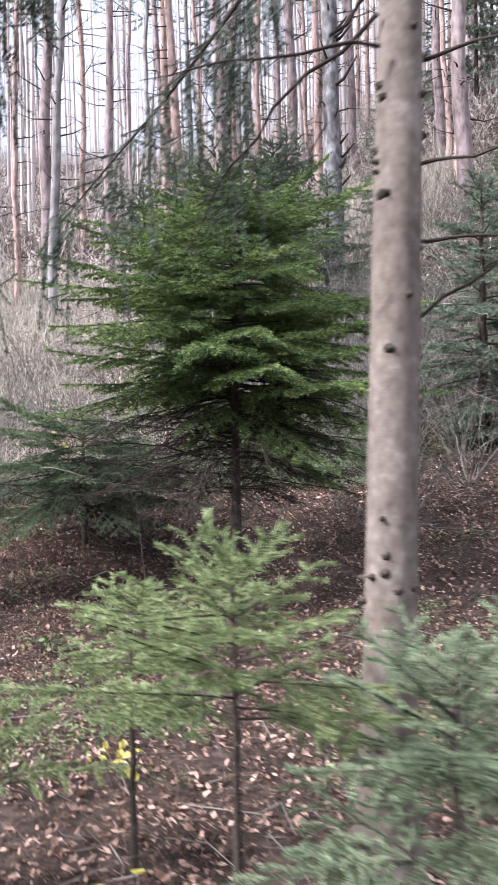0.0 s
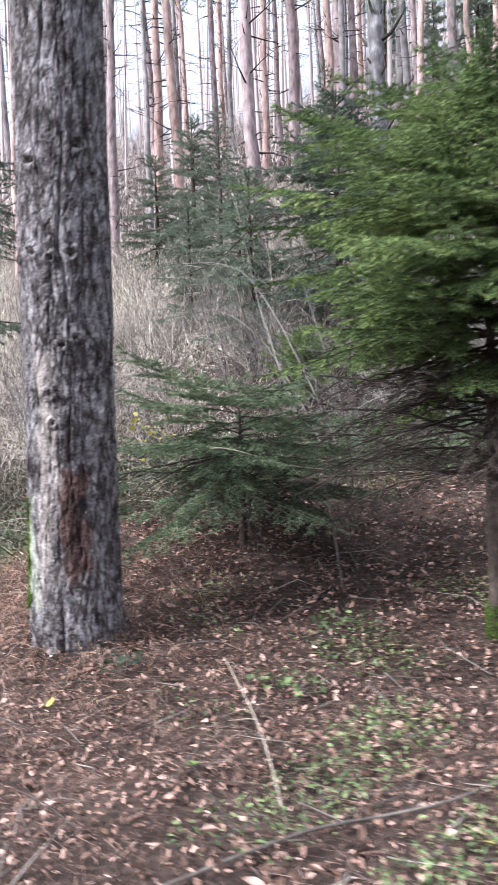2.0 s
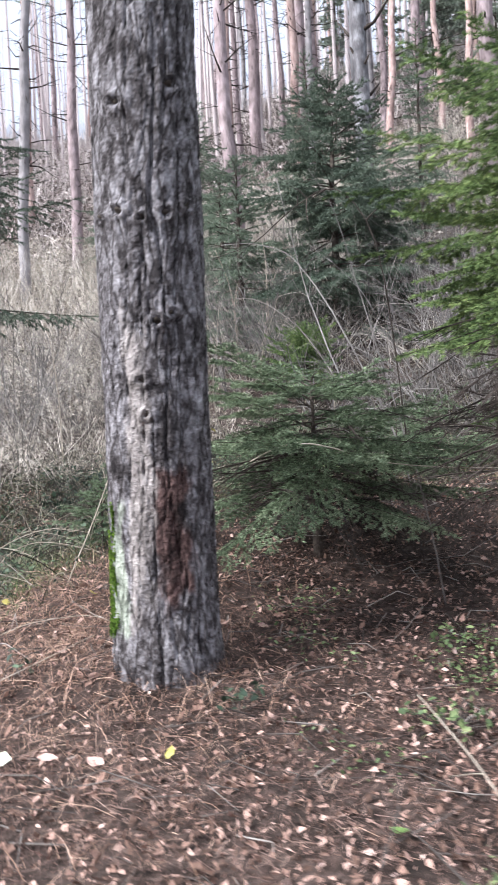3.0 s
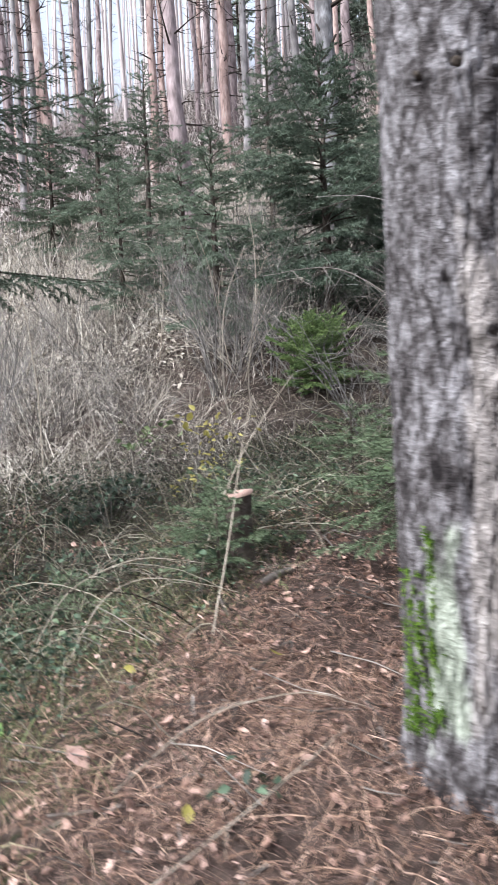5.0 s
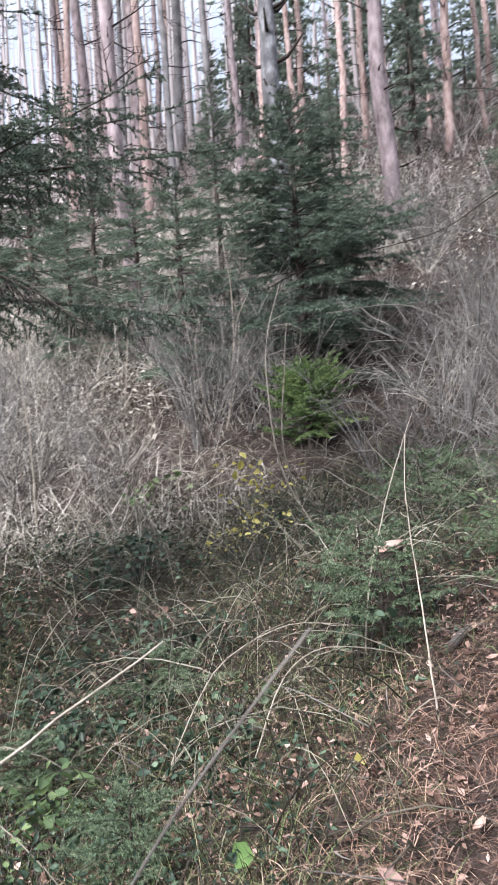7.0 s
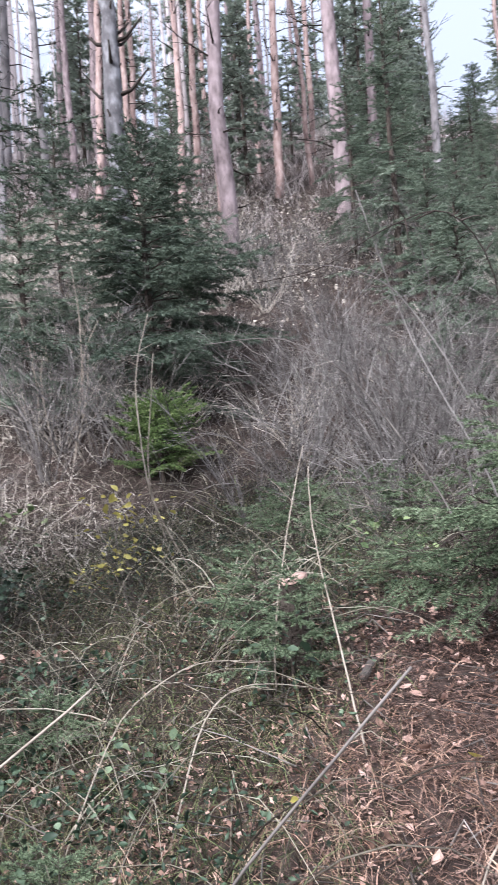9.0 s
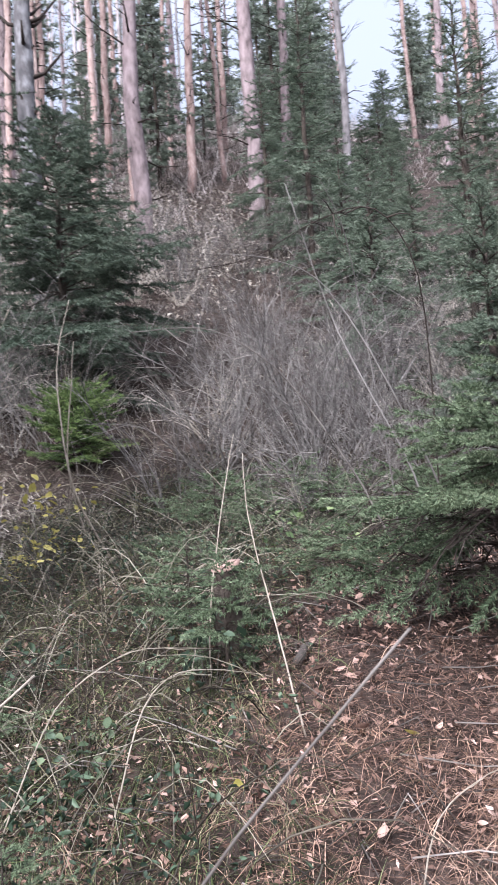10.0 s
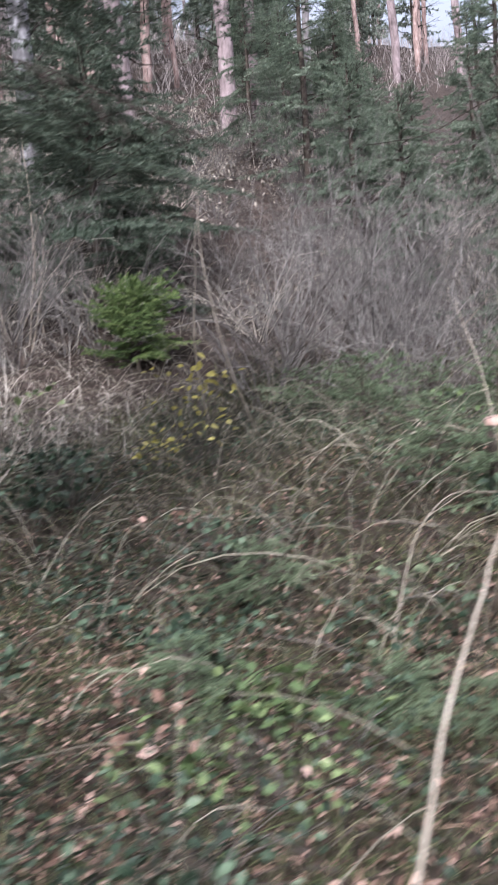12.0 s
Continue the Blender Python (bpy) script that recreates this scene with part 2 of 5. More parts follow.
def old_bark():
    """Flaky pine bark with a resin-stained wound and a lichen patch low on the trunk."""
    m = bpy.data.materials.new("old_pine_bark")
    m.use_nodes = True
    n, k = m.node_tree.nodes, m.node_tree.links
    b = n["Principled BSDF"]
    b.inputs["Roughness"].default_value, b.inputs["Specular IOR Level"].default_value = 0.9, 0.15
    co, mp = n.new("ShaderNodeTexCoord"), n.new("ShaderNodeMapping")
    mp.inputs["Scale"].default_value = (1, 1, 0.55)
    k.new(co.outputs["Object"], mp.inputs["Vector"])

    def tex(kind, scale, vec, detail=6.0):
        t = n.new(kind)
        t.inputs["Scale"].default_value = scale
        t.inputs["Detail"].default_value = detail
        k.new(vec, t.inputs["Vector"])
        return t

    def maths(op, a, b_=0.0, c=0.0, clamp=False):
        t = n.new("ShaderNodeMath")
        t.operation, t.use_clamp = op, clamp
        for i, v in enumerate((a, b_, c)):
            if isinstance(v, (int, float)):
                t.inputs[i].default_value = v
            else:
                k.new(v, t.inputs[i])
        return t.outputs[0]

    big, fine, speck = tex("ShaderNodeTexNoise", 9, mp.outputs[0]), tex("ShaderNodeTexNoise", 60, co.outputs["Object"], 10), tex("ShaderNodeTexNoise", 160, co.outputs["Object"])
    warp = n.new("ShaderNodeVectorMath")
    warp.operation = "MULTIPLY_ADD"
    warp.inputs[1].default_value = (0.05, 0.05, 0.05)
    k.new(big.outputs["Color"], warp.inputs[0])
    k.new(mp.outputs[0], warp.inputs[2])
    vor = n.new("ShaderNodeTexVoronoi")
    vor.feature = "DISTANCE_TO_EDGE"
    vor.inputs["Scale"].default_value = 13
    long = n.new("ShaderNodeMapping")
    long.inputs["Scale"].default_value = (1, 1, 0.4)
    k.new(warp.outputs[0], long.inputs["Vector"])
    k.new(long.outputs[0], vor.inputs["Vector"])
    crack = maths("MULTIPLY", vor.outputs["Distance"], 14.0, clamp=True)
    mid = tex("ShaderNodeTexNoise", 26, mp.outputs[0], 5)
    mixv = maths("ADD", maths("MULTIPLY", big.outputs["Fac"], 0.35), maths("MULTIPLY_ADD", mid.outputs["Fac"], 0.4, maths("MULTIPLY", fine.outputs["Fac"], 0.25)))
    val = maths("MULTIPLY_ADD", maths("SUBTRACT", mixv, 0.5), 3.6, 0.45, True)
    val = maths("MULTIPLY", val, maths("MULTIPLY_ADD", crack, 0.65, 0.35))
    r = n.new("ShaderNodeValToRGB")
    ramp_stops(r, [(0.0, (0.012, 0.01, 0.011)), (0.28, (0.055, 0.049, 0.052)), (0.55, (0.155, 0.146, 0.158)), (0.88, (0.28, 0.271, 0.293)), (1.0, (0.4, 0.39, 0.415))])
    k.new(val, r.inputs["Fac"])
    xyz = n.new("ShaderNodeSeparateXYZ")
    k.new(co.outputs["Object"], xyz.inputs[0])
    ang = maths("ARCTAN2", xyz.outputs["Y"], xyz.outputs["X"])

    def spot(a0, aw, z0, zw, soft=0.35):
        da = maths("DIVIDE", maths("ABSOLUTE", maths("SUBTRACT", ang, a0)), aw)
        dz = maths("DIVIDE", maths("ABSOLUTE", maths("SUBTRACT", xyz.outputs["Z"], z0)), zw)
        d = maths("SUBTRACT", 1.25, maths("MAXIMUM", da, dz))
        return maths("MULTIPLY", maths("ADD", d, maths("MULTIPLY_ADD", big.outputs["Fac"], 2.2, -1.35)), 1 / soft, clamp=True)

    col = r.outputs["Color"]
    for fac, stops in ((spot(-1.45, 0.42, 0.62, 0.34), [(0.0, (0.012, 0.008, 0.008)), (0.45, (0.06, 0.036, 0.034)), (1.0, (0.17, 0.11, 0.105))]),
                       (spot(-1.95, 0.26, 0.95, 0.75), [(0.0, (0.09, 0.08, 0.078)), (0.5, (0.25, 0.225, 0.222)), (1.0, (0.43, 0.4, 0.395))]),
                       (spot(-2.6, 0.24, 0.42, 0.32), [(0.0, (0.07, 0.08, 0.064)), (0.5, (0.24, 0.265, 0.225)), (1.0, (0.42, 0.45, 0.4))])):
        q, x = n.new("ShaderNodeValToRGB"), n.new("ShaderNodeMix")
        ramp_stops(q, stops)
        k.new(val, q.inputs["Fac"])
        x.data_type = "RGBA"
        k.new(fac, x.inputs[0])
        k.new(col, x.inputs[6])
        k.new(q.outputs["Color"], x.inputs[7])
        col = x.outputs[2]
    k.new(col, b.inputs["Base Color"])
    h = maths("MULTIPLY_ADD", crack, 0.22, maths("MULTIPLY_ADD", fine.outputs["Fac"], 0.9, maths("MULTIPLY", speck.outputs["Fac"], 0.35)))
    bp = n.new("ShaderNodeBump")
    bp.inputs["Strength"].default_value, bp.inputs["Distance"].default_value = 0.9, 0.02
    k.new(h, bp.inputs["Height"])
    k.new(bp.outputs["Normal"], b.inputs["Normal"])
    return m


OLD_BARK = old_bark()

# ---- mesh building ----
UP = np.array([0.0, 0.0, 1.0])


def unit(v):
    v = np.asarray(v, float)
    return v / np.maximum(np.linalg.norm(v, axis=-1, keepdims=True), 1e-9)


class Geo:
    """Collects triangles."""

    def __init__(self):
        self.v, self.f, self.n = [], [], 0

    def add(self, v, f):
        self.v.append(np.asarray(v, float).reshape(-1, 3))
        self.f.append(np.asarray(f, int).reshape(-1, 3) + self.n)
        self.n += len(self.v[-1])

    def tube(self, pts, radii, sides=5, cap=True):
        p = np.asarray(pts, float)
        r = np.broadcast_to(np.asarray(radii, float), len(p))
        t = unit(np.gradient(p, axis=0))
        ref = np.where(np.abs(t[:, 2:3]) > 0.9, [[1.0, 0, 0]], [[0, 0, 1.0]]) if abs(t[0, 2]) <= 0.9 else np.array([[1.0, 0, 0]])
        a = unit(np.cross(t, ref))
        b = np.cross(t, a)
        th = np.arange(sides) * 2 * math.pi / sides
        ring = p[:, None] + r[:, None, None] * (a[:, None] * np.cos(th)[None, :, None] + b[:, None] * np.sin(th)[None, :, None])
        k, i = np.meshgrid(np.arange(len(p) - 1), np.arange(sides), indexing="ij")
        q = k * sides + i
        w = k * sides + (i + 1) % sides
        f = np.concatenate([np.stack([q, w, w + sides], -1).reshape(-1, 3), np.stack([q, w + sides, q + sides], -1).reshape(-1, 3)])
        v = ring.reshape(-1, 3)
        if cap:
            v = np.concatenate([v, p[-1:], p[:1]])
            i = np.arange(sides)
            e = (len(p) - 1) * sides
            f = np.concatenate([f, np.stack([e + i, e + (i + 1) % sides, np.full(sides, len(v) - 2)], -1), np.stack([(i + 1) % sides, i, np.full(sides, len(v) - 1)], -1)])
        self.add(v, f)

    def needles(self, rng, p0, p1, per_m, length, width, lift=0.1, forward=0.7):
        """Thin pointed needles round the straight twigs p0 to p1."""
        p0, p1 = np.asarray(p0, float), np.asarray(p1, float)
        if not len(p0):
            return
        ln = np.linalg.norm(p1 - p0, axis=1)
        i = np.repeat(np.arange(len(p0)), np.maximum(3, (ln * per_m).astype(int)))
        ax = unit(p1 - p0)[i]
        b = p0[i] + (p1 - p0)[i] * rng.random((len(i), 1))
        d = unit(rng.normal(size=(len(i), 3)))
        d = unit(d - ax * np.sum(d * ax, 1, keepdims=True))
        d = unit(ax * forward + d * 0.75 + UP * lift)
        s = unit(np.cross(d, rng.normal(size=(len(i), 3)))) * (width / 2)
        tip = b + d * (length * (0.6 + 0.5 * rng.random((len(i), 1))))
        self.add(np.stack([b - s, b + s, tip], 1), np.arange(3 * len(i)))

    def blades(self, rng, base, direction, length, width, sag, seg=4):
        """Grass blades that arch over: strips of seg pieces."""
        n = len(base)
        d = unit(direction)
        side = unit(np.cross(d, UP) + rng.normal(size=(n, 3)) * 0.3) * np.asarray(width).reshape(-1, 1) / 2
        t = np.linspace(0, 1, seg + 1)
        L = np.asarray(length).reshape(-1, 1, 1)
        c = base[:, None] + d[:, None] * t[None, :, None] * L
        c[..., 2] -= (np.asarray(sag).reshape(-1, 1) * L[:, :, 0] * t[None] ** 2)
        w = (1 - t ** 2)[None, :, None] * side[:, None]
        v = np.stack([c - w, c + w], 2).reshape(n, -1, 3)
        m = v.shape[1]
        f = []
        for j in range(seg):
            f += [(2 * j, 2 * j + 1, 2 * j + 3), (2 * j, 2 * j + 3, 2 * j + 2)]
        f = np.array(f)[None] + (np.arange(n) * m)[:, None, None]
        self.add(v, f)

    def leaves(self, rng, centre, normal, size, ratio=0.6, fold=0.25, curl=0.0):
        """Pointed leaves, folded along the midrib."""
        n = len(centre)
        nm = unit(normal)
        a = unit(np.cross(nm, rng.normal(size=(n, 3))))
        b = np.cross(nm, a)
        s = np.asarray(size).reshape(-1, 1)
        h = s * ratio / 2
        fo = nm * h * fold * (1 + rng.random((n, 1)))
        cu = nm * s * curl * rng.random((n, 1))
        c = np.asarray(centre)
        v = np.stack([c - a * s / 2 + cu, c - a * s * 0.15 + b * h + fo, c - a * s * 0.15 - b * h + fo, c + a * s * 0.2 + b * h * 0.8 + fo, c + a * s * 0.2 - b * h * 0.8 + fo, c + a * s / 2 + cu, c - a * s * 0.15, c + a * s * 0.2], 1)
        f = np.array([(0, 6, 1), (0, 2, 6), (1, 6, 7), (1, 7, 3), (2, 7, 6), (2, 4, 7), (3, 7, 5), (4, 5, 7)])
        self.add(v, f[None] + (np.arange(n) * 8)[:, None, None])

    def chips(self, rng, centre, normal, size, ratio):
        """Leaf scraps folded once along the middle."""
        n = len(centre)
        nm = unit(normal)
        a = unit(np.cross(nm, rng.normal(size=(n, 3))))
        b = np.cross(nm, a)
        s = np.asarray(size).reshape(-1, 1)
        h = s * np.asarray(ratio).reshape(-1, 1) / 2
        fo = nm * h * rng.uniform(0.1, 0.8, (n, 1))
        j = rng.uniform(-0.25, 0.25, (n, 1))
        c = np.asarray(centre)
        v = np.stack([c - a * s / 2, c + b * h + fo + a * s * j, c + a * s / 2, c - b * h + fo - a * s * j], 1)
        self.add(v, np.array([(0, 2, 1), (0, 3, 2)])[None] + (np.arange(n) * 4)[:, None, None])

    def mesh(self, name, mat, smooth=False):
        me = bpy.data.meshes.new(name)
        v, f = np.concatenate(self.v), np.concatenate(self.f)
        me.vertices.add(len(v))
        me.vertices.foreach_set("co", v.astype(np.float32).ravel())
        me.loops.add(f.size)
        me.loops.foreach_set("vertex_index", f.astype(np.int32).ravel())
        me.polygons.add(len(f))
        me.polygons.foreach_set("loop_start", np.arange(0, f.size, 3, dtype=np.int32))
        me.update(calc_edges=True)
        me.materials.append(mat)
        if smooth:
            me.shade_smooth()
        return me


def part(name, geo, mat, parent, label="", smooth=False):
    ob = new(name, geo.mesh(name, mat, smooth))
    ob.parent = parent
    return tagged(ob, label)


def thing(name, at, label, category, group="", kind=""):
    """An empty at the base of a thing that its parts hang on."""
    ob = new(name)
    ob.empty_display_size = 0.2
    ob.matrix_basis = pose(*at)
    return tagged(ob, label, category, group, kind)


def single(name, geo, mat, label, category, group="", kind="", at=(0, 0, 0), smooth=False):
    ob = new(name, geo.mesh(name, mat, smooth))
    ob.matrix_basis = pose(*at)
    return tagged(ob, label, category, group, kind)


# ---- ground ----
BUMPS = [(-2.5, 5.0, -0.02), (-0.5, 5.0, 0.02), (-2.0, 6.6, 0.08), (0, 6.6, -0.15), (-4, 7.2, 0.05), (-3.0, 7.6, 0.17), (-4.0, 9, -0.32), (-2.6, 9.2, 0.02), (-1, 8.6, -0.01), (-3.2, 11, -0.21), (-1.2, 10.6, 0.03), (-5.2, 8.5, -0.4), (-6.6, 7.2, -0.27), (-4.4, 10.4, -0.57)]


def height(x, y):
    """The forest floor: flat by the path, a low bank, then a hillside up to a crest."""
    x, y = np.asarray(x, float), np.asarray(y, float)
    t = np.clip((y + 0.35 * (x + 1) - 5.2) / 4.3, 0, 1)
    v = np.minimum(y + 0.8 * np.maximum(x, -3.5) - 11.6, 300)
    rise = np.log1p(np.exp(-np.abs(v * 1.2))) / 1.2 + np.maximum(v, 0)
    rise = np.where(rise > 40, 40 + 14 * np.tanh((rise - 40) / 30), rise)
    z = -0.15 + 0.85 * (3 * t * t - 2 * t ** 3) + 0.47 * rise
    z = z + 0.13 * np.exp(-((x + 2.62) ** 2 + (y - 6.28) ** 2) / 0.2)
    for a, b, w in BUMPS:
        z = z + w * np.exp(-((x - a) ** 2 + (y - b) ** 2) / 1.6)
    z = z + 0.018 * np.sin(3.1 * x + 1.3 * y) * np.sin(2.3 * y - 0.7 * x) + 0.012 * np.sin(7.3 * x - 4.1 * y + 1) * np.sin(6.1 * y + 2.2 * x)
    return z


def gz(x, y):
    return float(height(x, y))


def spread(lo, hi, step, far, growth=1.25):
    mid = list(np.arange(lo, hi + step / 2, step))
    s, left, right = step, [], []
    p = lo
    while p > -far:
        s *= growth
        p -= s
        left.append(p)
    s, p = step, hi
    while p < far:
        s *= growth
        p += s
        right.append(p)
    return np.array(left[::-1] + mid + right)


def build_ground():
    xs, ys = spread(-9, 4, 0.07, 400, 1.12), spread(0.5, 13, 0.07, 400, 1.12)
    X, Y = np.meshgrid(xs, ys)
    Z = height(X, Y)
    near = (np.abs(X + 2.5) < 7) & (Y > 0) & (Y < 14)
    rough = np.array([noise.noise((x * 6, y * 6, 0)) * 0.022 + noise.noise((x * 17, y * 17, 3)) * 0.012 if k else 0 for x, y, k in zip(X.ravel(), Y.ravel(), near.ravel())])
    v = np.stack([X.ravel(), Y.ravel(), Z.ravel() + rough], 1)
    w = len(xs)
    j, i = np.meshgrid(np.arange(len(ys) - 1), np.arange(w - 1), indexing="ij")
    q = (j * w + i).ravel()
    g = Geo()
    g.add(v, np.concatenate([np.stack([q, q + 1, q + w + 1], 1), np.stack([q, q + w + 1, q + w], 1)]))
    single("ground", g, SOIL, "brown forest soil rising from the path to a wooded hillside", "ground", kind="structure", smooth=True)


build_ground()


def scatter(rng, n, x0, x1, y0, y1, weight=None):
    x, y = rng.uniform(x0, x1, n), rng.uniform(y0, y1, n)
    if weight is not None:
        k = rng.random(n) < weight(x, y)
        x, y = x[k], y[k]
    return np.stack([x, y, height(x, y)], 1)


def patch(x, y, s=1.3, o=0.0):
    return 0.5 + 0.5 * np.sin(s * x * 2.1 + o + 1.7 * np.sin(s * y * 1.3 + o)) * np.sin(s * y * 1.9 - o + 1.1 * np.sin(s * x * 1.7))


def step(a, b, v):
    t = np.clip((v - a) / (b - a), 0, 1)
    return t * t * (3 - 2 * t)


def green_zone(x, y):
    """Where grass and brambles replace the bare litter: beyond and to the downhill side of the pine."""
    return np.clip(step(0.0, 1.0, (y - 7.0) * 0.8 - (x + 3.3) * 0.9) + step(8.3, 9.6, y) , 0, 1)


def build_litter():
    rng = np.random.default_rng(3)
    g = Geo()
    p = scatter(rng, 4200, -7.5, 3.5, 1.2, 9.5, lambda x, y: (0.35 + 0.65 * patch(x, y)) * (1 - 0.85 * green_zone(x, y)))
    p[:, 2] += rng.uniform(0.01, 0.04, len(p))
    g.leaves(rng, p, UP + rng.normal(size=(len(p), 3)) * 0.5, rng.uniform(0.024, 0.075, len(p)), 0.5, 0.5, 0.4)
    p = scatter(rng, 130000, -7.5, 3.5, 1.2, 10, lambda x, y: (0.5 + 0.5 * patch(x, y, 2.2, 1)) * (1 - 0.6 * green_zone(x, y)) * (1 - 0.3 * np.exp(-((x + 3.0) ** 2 + (y - 6.8) ** 2) / 2.5)))
    p[:, 2] += rng.uniform(0.0, 0.035, len(p))
    g.chips(rng, p, UP + rng.normal(size=(len(p), 3)) * 0.6, rng.uniform(0.012, 0.048, len(p)), rng.uniform(0.2, 0.75, len(p)))
    p = scatter(rng, 30000, -6.5, -2.0, 7.6, 12.0, lambda x, y: (0.2 + 0.8 * patch(x, y, 1.5, 2.0)) * green_zone(x, y) * (1 - 0.7 * step(-4.2, -3.4, x)))
    p[:, 2] += rng.uniform(0.0, 0.08, len(p))
    g.chips(rng, p, UP + rng.normal(size=(len(p), 3)) * 0.8, rng.uniform(0.012, 0.045, len(p)), rng.uniform(0.25, 0.7, len(p)))
    p = scatter(rng, 60000, -13, 9, -5, 10, lambda x, y: 1 - (step(-8.2, -7.4, x) * step(-4.2, -3.4, -x) * step(0.4, 1.3, y)))
    p[:, 2] += rng.uniform(0.0, 0.03, len(p))
    g.chips(rng, p, UP + rng.normal(size=(len(p), 3)) * 0.6, rng.uniform(0.02, 0.07, len(p)), rng.uniform(0.25, 0.75, len(p)))
    tagged(single("leaf_litter", g, LITTER, "brown and pinkish fallen leaves strewn over the soil", "leaves", kind="stuff"))
    g = Geo()
    p = scatter(rng, 120000, -10, 12, 11, 29, lambda x, y: step(15.0, 18.0, y) * (1 - 0.75 * step(-0.5, 1.5, x - 0.4 * (y - 14))))
    p[:, 2] += rng.uniform(0.01, 0.06, len(p))
    g.chips(rng, p, UP + rng.normal(size=(len(p), 3)) * 0.6, rng.uniform(0.05, 0.14, len(p)), rng.uniform(0.2, 0.7, len(p)))
    single("slope_litter", g, SLOPE_LITTER, "grey-brown fallen leaves on the lower slope", "leaves", kind="stuff")
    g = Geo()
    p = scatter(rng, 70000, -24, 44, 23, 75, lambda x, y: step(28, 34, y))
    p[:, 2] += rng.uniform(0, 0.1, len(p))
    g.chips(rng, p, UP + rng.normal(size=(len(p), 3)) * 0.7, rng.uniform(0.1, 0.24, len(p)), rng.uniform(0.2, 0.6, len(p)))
    single("hazed_hill_litter", g, HAZED_LITTER, "pinkish-tan dry litter on the hillside, paled by painted haze", "leaves", kind="stuff")
    g = Geo()
    p = scatter(rng, 330000, -6.5, 3, 2, 9.5, lambda x, y: (0.28 + 0.72 * np.exp(-((x + 2.9) ** 2 + (y - 7.0) ** 2) / 4.5)) * (1 - 0.8 * green_zone(x, y)))
    p[:, 2] += rng.uniform(0.004, 0.06, len(p))
    n = len(p)
    d = rng.normal(size=(n, 3))
    d[:, 2] *= 0.22
    g.blades(rng, p - unit(d) * 0.04, d, rng.uniform(0.04, 0.15, n), rng.uniform(0.0016, 0.0038, n), np.zeros(n), 1)
    single("needle_litter", g, NEEDLE_LITTER, "copper-brown fallen pine needles covering the bank", "needles", kind="stuff")
    g = Geo()
    p = scatter(rng, 60000, -5.2, -1.6, 4.6, 8.2, lambda x, y: np.clip(np.exp(-((x + 3.45) ** 2 / 0.7 + (y - 6.95) ** 2 / 0.16)) + 0.55 * np.exp(-((x + 3.0) ** 2 + (y - 6.9) ** 2) / 1.2) + 0.2 * np.exp(-((x + 3.2) ** 2 + (y - 5.9) ** 2) / 0.8), 0, 1) * (0.3 + 0.7 * patch(x, y, 2.4, 0.7)))
    n = len(p)
    d = rng.normal(size=(n, 3))
    d[:, 2] = rng.uniform(0.05, 0.7, n)
    g.blades(rng, p, d, rng.uniform(0.08, 0.32, n), rng.uniform(0.0015, 0.004, n), rng.uniform(0.2, 0.8, n), 3)
    single("needle_tufts", g, COPPER, "bright copper tufts of dry needles and grass on the bank", "needles", kind="stuff")
    g = Geo()
    p = scatter(rng, 2600, -7, 3.5, 2, 12)
    for q in p:
        a, L = rng.uniform(0, 6.28), rng.uniform(0.1, 0.55)
        d = np.array([math.cos(a), math.sin(a), rng.normal() * 0.15])
        m = q + d * L / 2 + rng.normal(size=3) * 0.03
        g.tube([q + UP * 0.02, m + UP * 0.035, q + d * L + UP * 0.02], [0.004, 0.003, 0.001], 3, False)
    single("fallen_twigs", g, GREY_TWIG, "small dry twigs lying on the leaf litter", "twigs", kind="stuff")


build_litter()


